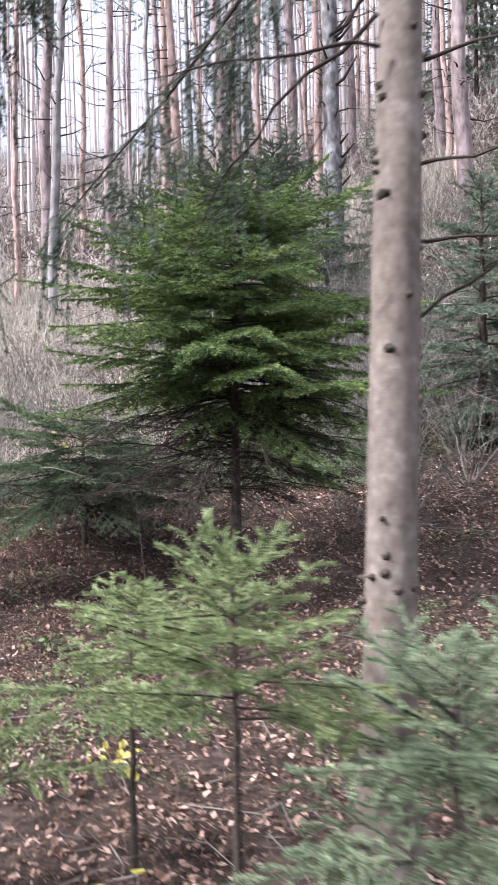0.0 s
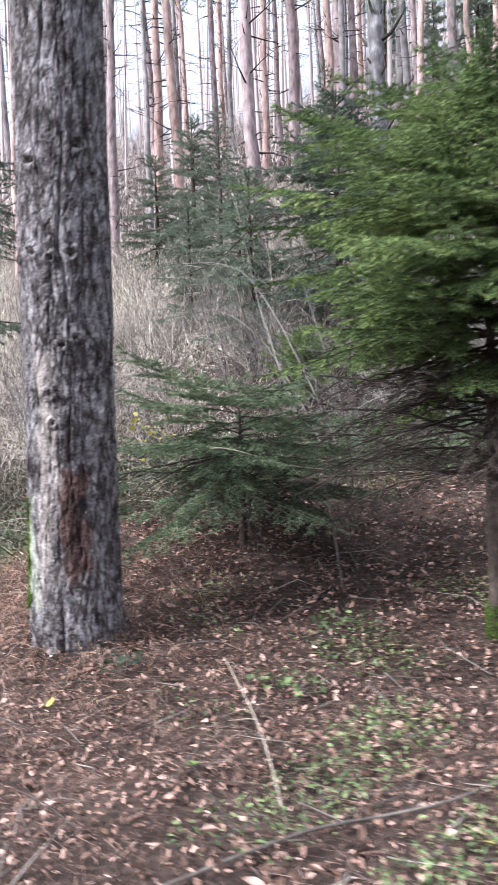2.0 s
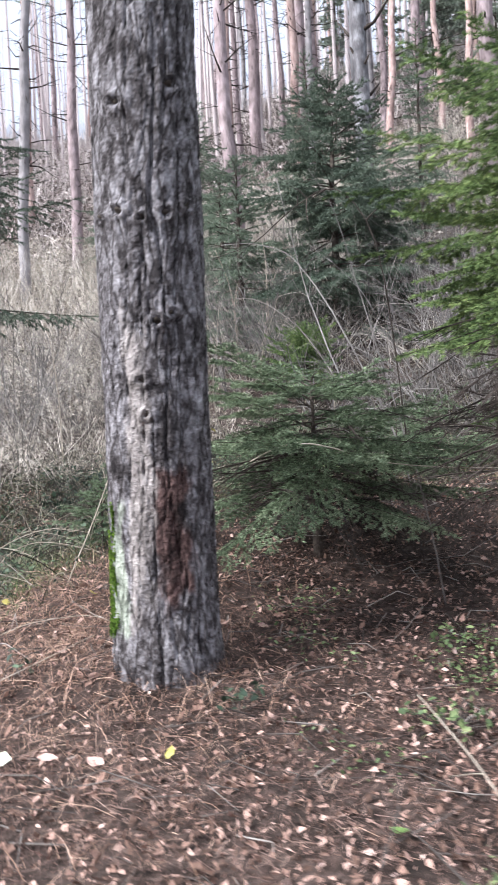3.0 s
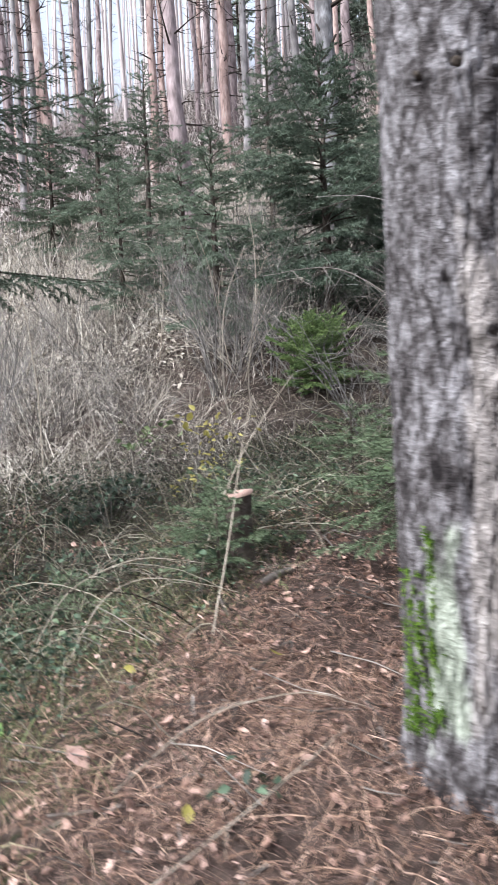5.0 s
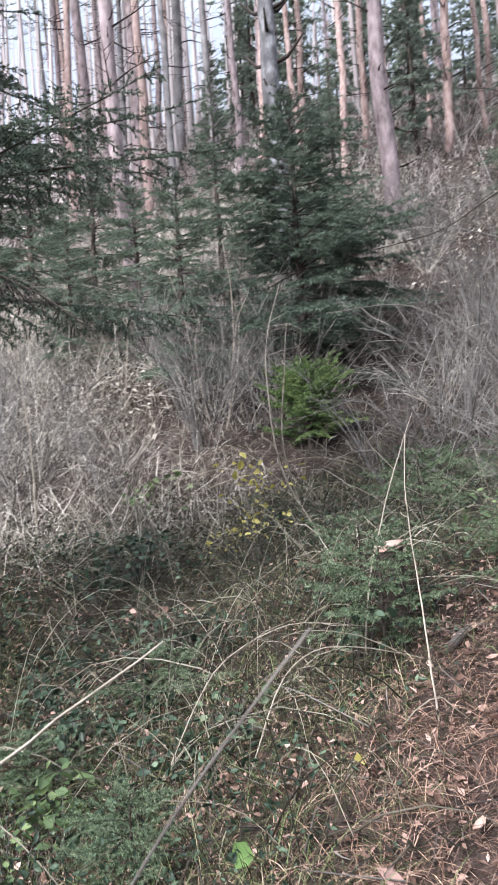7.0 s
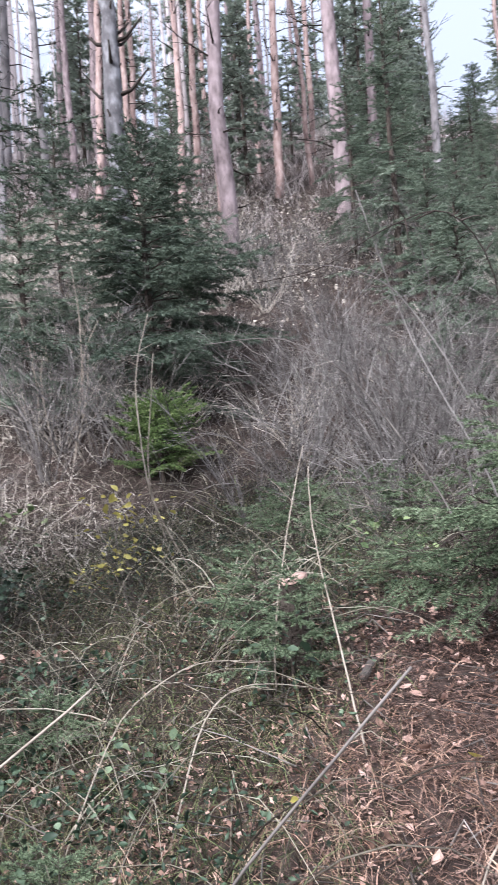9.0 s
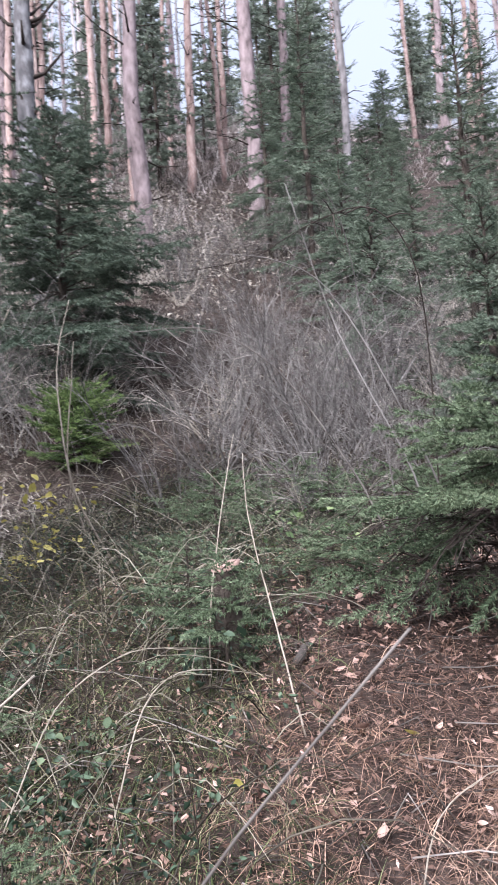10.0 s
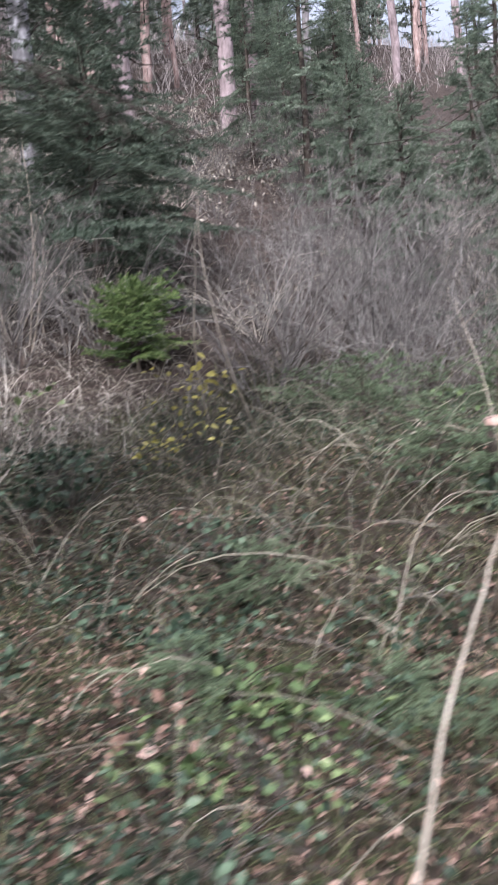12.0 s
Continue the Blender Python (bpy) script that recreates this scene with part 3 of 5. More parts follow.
def build_undergrowth():
    rng = np.random.default_rng(5)
    g, h = Geo(), Geo()
    p = scatter(rng, 125000, -7.5, 1.0, 5.5, 12.5, lambda x, y: green_zone(x, y) * (0.45 + 0.55 * patch(x, y, 1.0, 2)))
    n = len(p)
    d = rng.normal(size=(n, 3)) * 0.75
    d[:, 2] = rng.uniform(0.15, 1.2, n)
    L = rng.uniform(0.12, 0.42, n) + 0.4 * rng.random(n) ** 4
    k = rng.random(n) < 0.36
    g.blades(rng, p[k], d[k], L[k], rng.uniform(0.0018, 0.004, k.sum()), rng.uniform(0.2, 1.1, k.sum()), 3)
    h.blades(rng, p[~k], d[~k], L[~k] * 0.8, rng.uniform(0.0022, 0.0048, (~k).sum()), rng.uniform(0.2, 1.0, (~k).sum()), 3)
    p = scatter(rng, 26000, -1.6, 4.5, 9.6, 13.0, lambda x, y: np.exp(-((y + 0.55 * x - 11.9) / 0.8) ** 2))
    n = len(p)
    d = rng.normal(size=(n, 3)) * 0.5
    d[:, 2] = rng.uniform(0.4, 1.2, n)
    k = rng.random(n) < 0.6
    g.blades(rng, p[k], d[k], rng.uniform(0.1, 0.3, k.sum()), np.full(k.sum(), 0.007), rng.uniform(0.2, 0.9, k.sum()), 3)
    h.blades(rng, p[~k], d[~k], rng.uniform(0.1, 0.28, (~k).sum()), np.full((~k).sum(), 0.008), rng.uniform(0.2, 0.9, (~k).sum()), 3)
    single("dry_grass", g, DRY_GRASS, "dry tan grass arching over the green tangle", "grass", kind="stuff")
    single("green_grass", h, GREEN_GRASS, "dull green grass in a tangled patch", "grass", kind="stuff")
    g = Geo()
    p = scatter(rng, 34000, -3.2, 2.5, 3.4, 7.0, lambda x, y: step(0.5, 0.85, patch(x, y, 1.6, 0.6)) * step(-2.2, -1.5, x))
    p[:, 2] += rng.uniform(0.01, 0.09, len(p))
    g.leaves(rng, p, UP + rng.normal(size=(len(p), 3)) * 0.5, rng.uniform(0.012, 0.034, len(p)), 0.5, 0.3)
    single("ground_herbs", g, HERB, "small green leafy herbs in patches on the litter", "plants", kind="stuff")
    g = Geo()
    p = scatter(rng, 46000, -8, 1.5, 6.0, 12.5, lambda x, y: green_zone(x, y) * step(0.2, 0.65, patch(x, y, 0.9, 1.1)))
    p[:, 2] += rng.uniform(0.03, 0.32, len(p))
    g.leaves(rng, p, UP + rng.normal(size=(len(p), 3)) * 0.7, 0.01 + 0.034 * rng.random(len(p)) ** 1.8, 0.48, 0.5, 0.3)
    p = scatter(rng, 7000, -6.5, -3.2, 7.9, 11.8, lambda x, y: step(0.35, 0.75, patch(x, y, 1.9, 0.4)) * (1 - 0.8 * step(-4.0, -3.3, x)))
    p[:, 2] += rng.uniform(0.02, 0.2, len(p))
    g.leaves(rng, p, UP + rng.normal(size=(len(p), 3)) * 0.6, rng.uniform(0.025, 0.07, len(p)), 0.6, 0.4, 0.3)
    single("bramble_leaves", g, BRAMBLE, "bluish-green bramble leaves low in the grass", "brambles", kind="stuff")
    g = Geo()
    p = scatter(rng, 7000, -7.5, 1.5, 6.0, 14, lambda x, y: green_zone(x, y) * (0.3 + 0.7 * step(-4.8, -3.6, x)) * (0.45 + 0.55 * step(7.4, 8.6, y)))
    for q in p:
        a, L = rng.uniform(0, 6.28), rng.uniform(0.3, 1.25)
        d = np.array([math.cos(a), math.sin(a), rng.uniform(0.3, 1.6)])
        d = d / np.linalg.norm(d)
        t = np.linspace(0, 1, 6)[:, None]
        c = q + d * t * L + np.array([0, 0, -1.0]) * (t ** 2) * L * rng.uniform(0.25, 1.0) + np.cumsum(rng.normal(size=(6, 3)), axis=0) * 0.012 * t
        g.tube(c, np.linspace(rng.uniform(0.0018, 0.0055), 0.0012, 6), 3, False)
    p = scatter(rng, 1100, -6.5, 0.5, 6.6, 11.5, lambda x, y: green_zone(x, y) * (0.15 + 0.85 * step(-4.6, -3.6, x)) * (0.35 + 0.65 * patch(x, y, 0.8, 0.2)))
    for q in p:
        a, R, H = rng.uniform(0, 6.28), rng.uniform(0.15, 0.6), rng.uniform(0.2, 0.65)
        d, t = np.array([math.cos(a), math.sin(a), 0]), np.linspace(0, rng.uniform(0.7, 1.0), 9)[:, None]
        c = q + d * R * 2 * t + UP * (H * 4 * t * (1 - t) * (1 + 0.3 * t)) + np.cumsum(rng.normal(size=(9, 3)), axis=0) * 0.008 * t
        g.tube(c, np.linspace(rng.uniform(0.0012, 0.0027), 0.0008, 9), 3, False)
    single("bramble_canes", g, CANE, "thin dry bramble canes arching through the grass", "brambles", kind="stuff")
    g = Geo()
    p = scatter(rng, 90000, -12, 9, 11.5, 25, lambda x, y: (0.35 + 0.65 * patch(x, y, 0.5, 0.3)) * (1 - np.exp(-((x + 0.35) ** 2 + (y - 13.2) ** 2) / 1.2)) * (1 - 0.85 * step(-1.2, 0.6, x - 0.6 * (y - 13))))
    n = len(p)
    tall = step(15.0, 18.5, p[:, 1])
    d = rng.normal(size=(n, 3)) * (0.85 - 0.4 * tall)[:, None]
    d[:, 2] = rng.uniform(0.05, 1, n) + 0.25 * tall
    p[:, 2] += rng.uniform(0, 0.5, n) * (rng.random(n) < 0.4)
    g.blades(rng, p, d, rng.uniform(0.2, 0.8, n) * (1 + 1.1 * tall), rng.uniform(0.003, 0.008, n) * (1 + 0.5 * tall), rng.uniform(-0.3, 1.0, n), 3)
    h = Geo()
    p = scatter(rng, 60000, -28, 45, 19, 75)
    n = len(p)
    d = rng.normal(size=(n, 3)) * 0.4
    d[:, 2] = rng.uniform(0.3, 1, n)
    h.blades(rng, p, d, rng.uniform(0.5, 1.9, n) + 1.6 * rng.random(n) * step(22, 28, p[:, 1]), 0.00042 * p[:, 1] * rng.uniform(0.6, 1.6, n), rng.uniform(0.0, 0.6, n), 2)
    single("hill_brush", h, HAZED_LITTER, "pinkish leafless saplings and brush on the hillside, paled by painted haze", "brush", kind="stuff")
    single("bare_brush", g, BRUSH, "pinkish-grey leafless brush covering the hillside", "brush", kind="stuff")


build_undergrowth()

# ---- conifers ----


def rot_z(v, a):
    c, s = math.cos(a), math.sin(a)
    return np.array([v[0] * c - v[1] * s, v[0] * s + v[1] * c, v[2]])


def spray(rng, axis, length, twigs, spacing=0.07, reach=0.42, droop=0.15, sub=True, start=0.15, taper=True):
    """Side twigs of a flat conifer branch along its axis. Adds straight twig pieces (p0, p1) to twigs."""
    axis = np.asarray(axis)
    seg = np.linalg.norm(np.diff(axis, axis=0), axis=1)
    cum = np.concatenate([[0], np.cumsum(seg)])
    s, side = start * length, 1
    while s < length * 0.98:
        u = s / length
        p = np.array([np.interp(s, cum, axis[:, k]) for k in range(3)])
        q = np.array([np.interp(min(s + 0.05, length), cum, axis[:, k]) for k in range(3)])
        t = unit(q - p + 1e-6)
        out = rot_z(t, side * rng.uniform(0.75, 1.1))
        L = length * reach * ((1 - u) if taper else 1.0) * rng.uniform(0.6, 1.1) + 0.05
        out = unit(out + np.array([0, 0, -droop * rng.uniform(0.3, 1.6)]))
        m = p + out * L * 0.55
        e = m + unit(out + np.array([0, 0, -droop])) * L * 0.45
        twigs.append((p, m))
        twigs.append((m, e))
        if sub and L > 0.16:
            for w in np.arange(0.25, 0.95, 0.075 / L):
                b = p + (m - p) * w / 0.55 if w < 0.55 else m + (e - m) * (w - 0.55) / 0.45
                for sg in (1, -1):
                    o = unit(rot_z(out, sg * rng.uniform(0.6, 1.0)) + np.array([0, 0, -droop]))
                    twigs.append((b, b + o * (L * 0.42 * (1 - w) + 0.035) * rng.uniform(0.7, 1.1)))
        side = -side
        s += spacing * rng.uniform(0.7, 1.3)
    for k in range(len(axis) - 1):
        if cum[k + 1] > 0.35 * length:
            twigs.append((axis[k], axis[k + 1]))


def conifer(seed, H, low, radius, nb, per_m, nlen, nwid, trunk_r, e_low=-0.1, e_top=0.8, droop=0.25, spacing=0.07, sub=True, twig_wood=True, lean=(0, 0), dead=0, dead_low=0.3, droop_dead=0.5):
    """Trunk, living branches with their needles, and dead lower branches of a spruce, as triangle sets."""
    rng = np.random.default_rng(seed)
    trunk, living, dry = Geo(), [], []
    k = 14
    t = np.linspace(0, 1, k)
    c = np.stack([lean[0] * t + rng.normal(size=k) * 0.002 * H, lean[1] * t + rng.normal(size=k) * 0.002 * H, t * H - 0.05], 1)
    c[0, :2] = 0
    trunk.tube(c, trunk_r * (1 - t) ** 0.8 + 0.004, 9)
    pos = lambda h: np.array([np.interp(h, c[:, 2], c[:, 0]), np.interp(h, c[:, 2], c[:, 1]), h])
    az = rng.uniform(0, 6.28)
    for i in range(nb):
        wood, crown, twigs = Geo(), Geo(), []
        u = (i + 0.5) / nb
        h = low + (H * 0.985 - low) * np.clip(u + rng.normal() * 0.03 * (1 - u), 0, 1) ** 0.85
        az += 2.4 + rng.normal() * 0.6
        L = radius(u) * rng.uniform(0.55, 1.18)
        e = e_low + (e_top - e_low) * u ** 1.3 + rng.normal() * 0.17
        s = np.linspace(0, 1, 7)
        d = np.array([math.cos(az), math.sin(az)])
        bend = rng.normal() * 0.12
        r = s * L * math.cos(e)
        ax = np.stack([d[0] * r - d[1] * bend * s * s * L, d[1] * r + d[0] * bend * s * s * L, L * (math.sin(e) * s - droop * s ** 2 + droop * 0.55 * s ** 3)], 1) + pos(h)
        spray(rng, ax, L, twigs, spacing, 0.42, 0.18, sub)
        wood.tube(ax, np.linspace(max(0.004, trunk_r * 0.16), 0.0015, 7), 4, False)
        crown.needles(rng, np.array([a for a, b in twigs]), np.array([b for a, b in twigs]), per_m, nlen, nwid)
        if twig_wood:
            for a, b in twigs[::2]:
                wood.tube([a, b], [0.002, 0.001], 3, False)
        living.append((wood, crown))
    for i in range(dead):
        g = Geo()
        h = dead_low + (low + 0.35 - dead_low) * rng.random()
        az = rng.uniform(0, 6.28)
        L = radius(0.0) * rng.uniform(0.35, 0.95)
        s = np.linspace(0, 1, 6)
        d = np.array([math.cos(az), math.sin(az)])
        ax = np.stack([d[0] * s * L, d[1] * s * L, L * (rng.uniform(-0.1, 0.35) * s - droop_dead * s ** 2 * rng.uniform(0.1, 1.3))], 1) + pos(h)
        ax[1:] += np.cumsum(rng.normal(size=(5, 3)), axis=0) * 0.03
        g.tube(ax, np.linspace(0.007, 0.002, 6), 4, False)
        tw = []
        spray(rng, ax, L, tw, 0.07, 0.42, 0.2, rng.random() < 0.7)
        for a, b in tw:
            g.tube([a, b + rng.normal(size=3) * 0.02], [0.0036, 0.0012], 3, False)
        dry.append(g)
    return trunk, living, dry


def joined(geos):
    g = Geo()
    for o in geos:
        g.add(np.concatenate(o.v), np.concatenate(o.f))
    return g


def fill_conifer(ob, parts, bark, needle, split=True, wood=DARK_BARK):
    """Hangs the parts of a spruce on ob: every branch with its needles, or the crown as a whole where it stands far off."""
    trunk, living, dry = parts
    part("trunk", trunk, bark, ob, smooth=True)
    if split:
        for w, c in living:
            b = part("branch", w, wood, ob)
            part("needles", c, needle, b, "green needles")
    else:
        tagged(part("branchwork", joined([w for w, c in living]), wood, ob), kind="stuff")
        part("crown", joined([c for w, c in living]), needle, ob)
    for g in dry:
        part("dead_branch", g, DEAD_TWIG, ob, "brown needleless branch")
    return ob


def place_conifer(name, at, parts, mats, label, group=""):
    return fill_conifer(thing(name, at, label, "spruce tree", group), parts, *mats)


dome = lambda u: 1.32 * max(0.04, 1 - u ** 5.0) + 0.14
central = place_conifer("spruce_tree", (-0.1, 6.23, gz(-0.1, 6.23)), conifer(11, 3.2, 1.58, dome, 132, 600, 0.028, 0.0062, 0.048, e_low=-0.1, e_top=0.75, droop=0.3, spacing=0.065, dead=78, dead_low=0.95, droop_dead=0.35), (DARK_BARK, SPRUCE), "young green spruce with a bare dark lower trunk")
moss_foot = Geo()
rng = np.random.default_rng(8)
a, h = rng.uniform(0, 6.28, 1500), rng.uniform(0, 0.24, 1500) ** 1.1
p = np.stack([0.052 * np.cos(a), 0.052 * np.sin(a), h], 1)
moss_foot.needles(rng, p, p + np.stack([np.cos(a), np.sin(a), 0 * a], 1) * 0.006, 500, 0.012, 0.005)
part("moss", moss_foot, MOSS, central, "bright green moss at the foot")

cone = lambda R: (lambda u: R * (1 - u) ** 0.65 + 0.06)
low_spruce = place_conifer("spruce_tree", (-1.54, 7.51, gz(-1.54, 7.51)), conifer(12, 1.22, 0.42, lambda u: 1.02 * (1 - u ** 6) + 0.12, 50, 520, 0.028, 0.0058, 0.032, e_low=0.0, e_top=0.4, droop=0.2, dead=44, dead_low=0.25), (DARK_BARK, FROND), "small low spruce with spreading dark green branches")


# ---- the slender spruce with hanging boughs beside the path ----
def hanging_bough(rng, axis, wood, crown, reach=0.16, per_m=330):
    axis = np.asarray(axis, float)
    L = float(np.sum(np.linalg.norm(np.diff(axis, axis=0), axis=1)))
    tw = []
    seg = np.linalg.norm(np.diff(axis, axis=0), axis=1)
    cum = np.concatenate([[0], np.cumsum(seg)])
    for s in np.arange(0.22 * L, L, 0.026):
        p = np.array([np.interp(s, cum, axis[:, k]) for k in range(3)])
        a = rng.uniform(0, 6.28)
        o = np.array([math.cos(a), math.sin(a), 0]) * rng.uniform(0.15, 0.7)
        q = p + (o + np.array([0, 0, -0.25])) * reach
        e = q + (o * 0.25 + np.array([0, 0, -1.0])) * rng.uniform(0.08, 0.42)
        tw += [(p, q), (q, e)]
        for w in (0.3, 0.6):
            b = q + (e - q) * w
            tw.append((b, b + unit(rng.normal(size=3) + np.array([0, 0, -1.6])) * rng.uniform(0.05, 0.13)))
    wood.tube(axis, np.linspace(0.011, 0.002, len(axis)), 5, False)
    for a, b in tw:
        wood.tube([a, b], [0.0018, 0.001], 3, False)
    crown.needles(rng, np.array([a for a, b in tw]), np.array([b for a, b in tw]), per_m, 0.02, 0.0062, -0.2)


def build_slender_spruce():
    rng = np.random.default_rng(21)
    bx, by = 0.46, 2.78
    z0 = gz(bx, by)
    ob = thing("spruce_tree", (bx, by, z0), "slender spruce with a pale pinkish trunk and drooping boughs", "spruce tree")
    g = Geo()
    k, n = 90, 28
    t = np.linspace(0, 1, k)
    zz = t * 7.5 - 0.06
    th = np.arange(n) * 2 * math.pi / n
    R = 0.098 - 0.0065 * zz + 0.05 * np.exp(-zz / 0.18)
    rr = R[:, None] * (1 + np.array([[0.02 * noise.noise((math.cos(a) * 2, math.sin(a) * 2, z * 3)) + 0.012 * noise.noise((math.cos(a) * 6, math.sin(a) * 6, z * 9)) for a in th] for z in zz]))
    cx, cy = 0.03 * zz, 0.0 * zz
    v = np.stack([cx[:, None] + rr * np.cos(th), cy[:, None] + rr * np.sin(th), np.repeat(zz[:, None], n, 1)], -1)
    j, i = np.meshgrid(np.arange(k - 1), np.arange(n), indexing="ij")
    q, w = (j * n + i).ravel(), (j * n + (i + 1) % n).ravel()
    g.add(v, np.concatenate([np.stack([q, w, w + n], 1), np.stack([q, w + n, q + n], 1)]))
    part("trunk", g, SMOOTH_BARK, ob, smooth=True)
    for z in rng.uniform(0.4, 3.6, 46):
        g = Geo()
        a = rng.uniform(0, 6.28)
        r = 0.098 - 0.0065 * z
        c = np.array([0.03 * z + r * math.cos(a), r * math.sin(a), z])
        o = np.array([math.cos(a), math.sin(a), 0.1])
        g.tube([c - o * 0.01, c + o * 0.006, c + o * rng.uniform(0.01, 0.03)], [rng.uniform(0.012, 0.034), rng.uniform(0.008, 0.018), 0.004], 7)
        part("knot", g, DARK_BARK, ob, "dark knot where a branch broke off")
    dry = [((0.0, -0.09, 2.82), (-0.25, -0.12, 2.80), (-0.55, -0.05, 2.79), (-0.82, 0.05, 2.78)),
           ((0.0, -0.05, 2.95), (-0.3, 0.1, 2.76), (-0.55, 0.15, 2.45), (-0.68, 0.2, 2.2)),
           ((0.1, 0, 2.45), (0.3, -0.1, 2.44), (0.55, -0.15, 2.55)),
           ((0.12, 0, 2.8), (0.4, -0.1, 2.85), (0.8, -0.3, 2.7)),
           ((0.12, 0, 2.2), (0.35, -0.05, 2.18), (0.7, 0.05, 2.3)),
           ((0.1, 0.05, 1.9), (0.4, 0.1, 2.1), (0.75, 0.05, 2.5)),
           ((0.0, 0.08, 3.1), (-0.15, 0.25, 2.95), (-0.2, 0.35, 2.5))]
    for pts in dry:
        g = Geo()
        p = np.array(pts)
        tt = np.linspace(0, len(p) - 1, 9)
        c = np.stack([np.interp(tt, np.arange(len(p)), p[:, m]) for m in range(3)], 1)
        c[1:-1] += rng.normal(size=(7, 3)) * 0.012
        g.tube(c, np.linspace(0.0085, 0.002, 9), 5)
        tw = []
        spray(rng, c, float(np.sum(np.linalg.norm(np.diff(c, axis=0), axis=1))), tw, 0.09, 0.22, 0.6, False)
        for a, b in tw:
            g.tube([a, b], [0.002, 0.001], 3, False)
        part("dead_branch", g, DEAD_TWIG, ob, "dry dark branch")
    # long arching twig with dangling side shoots
    boughs = [((0.05, 0, 3.7), (-0.2, 0.1, 3.5), (-0.45, 0.1, 3.1), (-0.72, 0.0, 2.7), (-0.9, -0.1, 2.45), (-1.05, -0.15, 2.25)),
              ((0.0, 0, 4.1), (-0.4, 0.1, 3.95), (-1.0, 0.12, 3.6), (-1.45, 0.12, 3.0), (-1.55, 0.1, 2.4), (-1.55, 0.05, 1.75)),
              ((0.0, 0, 4.15), (-0.4, 0.02, 4.0), (-0.95, 0.05, 3.6), (-1.35, 0.02, 3.1), (-1.47, 0.06, 2.6), (-1.5, 0.12, 2.0)),
              ((0, 0, 4.2), (-0.2, 0.2, 4.0), (-0.45, 0.25, 3.5), (-0.5, 0.25, 2.9), (-0.52, 0.22, 2.5)),
              ((0, 0, 4.3), (-0.5, 0.1, 4.15), (-1.2, 0.15, 3.75), (-1.75, 0.15, 3.2), (-1.88, 0.15, 2.75), (-1.9, 0.1, 2.35)),
              ((0, 0, 4.2), (0.5, 0.1, 4.0), (0.75, 0.2, 3.5), (0.8, 0.2, 2.9), (0.8, 0.2, 2.5))]
    for pts in boughs:
        wood, crown = Geo(), Geo()
        p = np.array(pts)
        tt = np.linspace(0, len(p) - 1, 14)
        c = np.stack([np.interp(tt, np.arange(len(p)), p[:, m]) for m in range(3)], 1)
        hanging_bough(rng, c, wood, crown, 0.2)
        b = part("bough", wood, DEAD_TWIG, ob)
        part("needles", crown, BOUGH, b, "dull dark green hanging needles")


build_slender_spruce()


# ---- seedlings ----
def seedling(seed, at, H, low, R, nb, needle, label, e_low=0.15):
    ob = thing("spruce_seedling", (at[0], at[1], gz(*at)), label, "spruce seedling", "seedlings beside the path")
    fill_conifer(ob, conifer(seed, H, low, cone(R), nb, 1250, 0.02, 0.004, 0.012, e_low=e_low, e_top=0.9, droop=0.15, spacing=0.05), DARK_BARK, needle)


seedling(31, (-0.05, 2.24), 1.2, 0.72, 0.56, 34, SPRUCE_YOUNG, "light green spruce seedling in front of the slender trunk")
seedling(32, (-0.42, 2.75), 0.98, 0.62, 0.46, 24, SPRUCE_YOUNG, "dull green spruce seedling standing in leaf litter", 0.05)
seedling(36, (-0.86, 2.6), 0.66, 0.34, 0.4, 20, SPRUCE_YOUNG, "small pale green spruce seedling standing in leaf litter")
seedling(33, (0.5, 1.95), 0.98, 0.3, 0.62, 38, SEEDLING_BLUE, "bluish-green spruce seedling beside the slender trunk")
seedling(34, (0.22, 1.72), 0.5, 0.16, 0.36, 20, SEEDLING_BLUE, "low bluish-green spruce seedling close to the path")
seedling(35, (0.85, 2.35), 0.95, 0.4, 0.5, 26, SEEDLING_BLUE, "bluish-green spruce seedling behind the slender trunk")


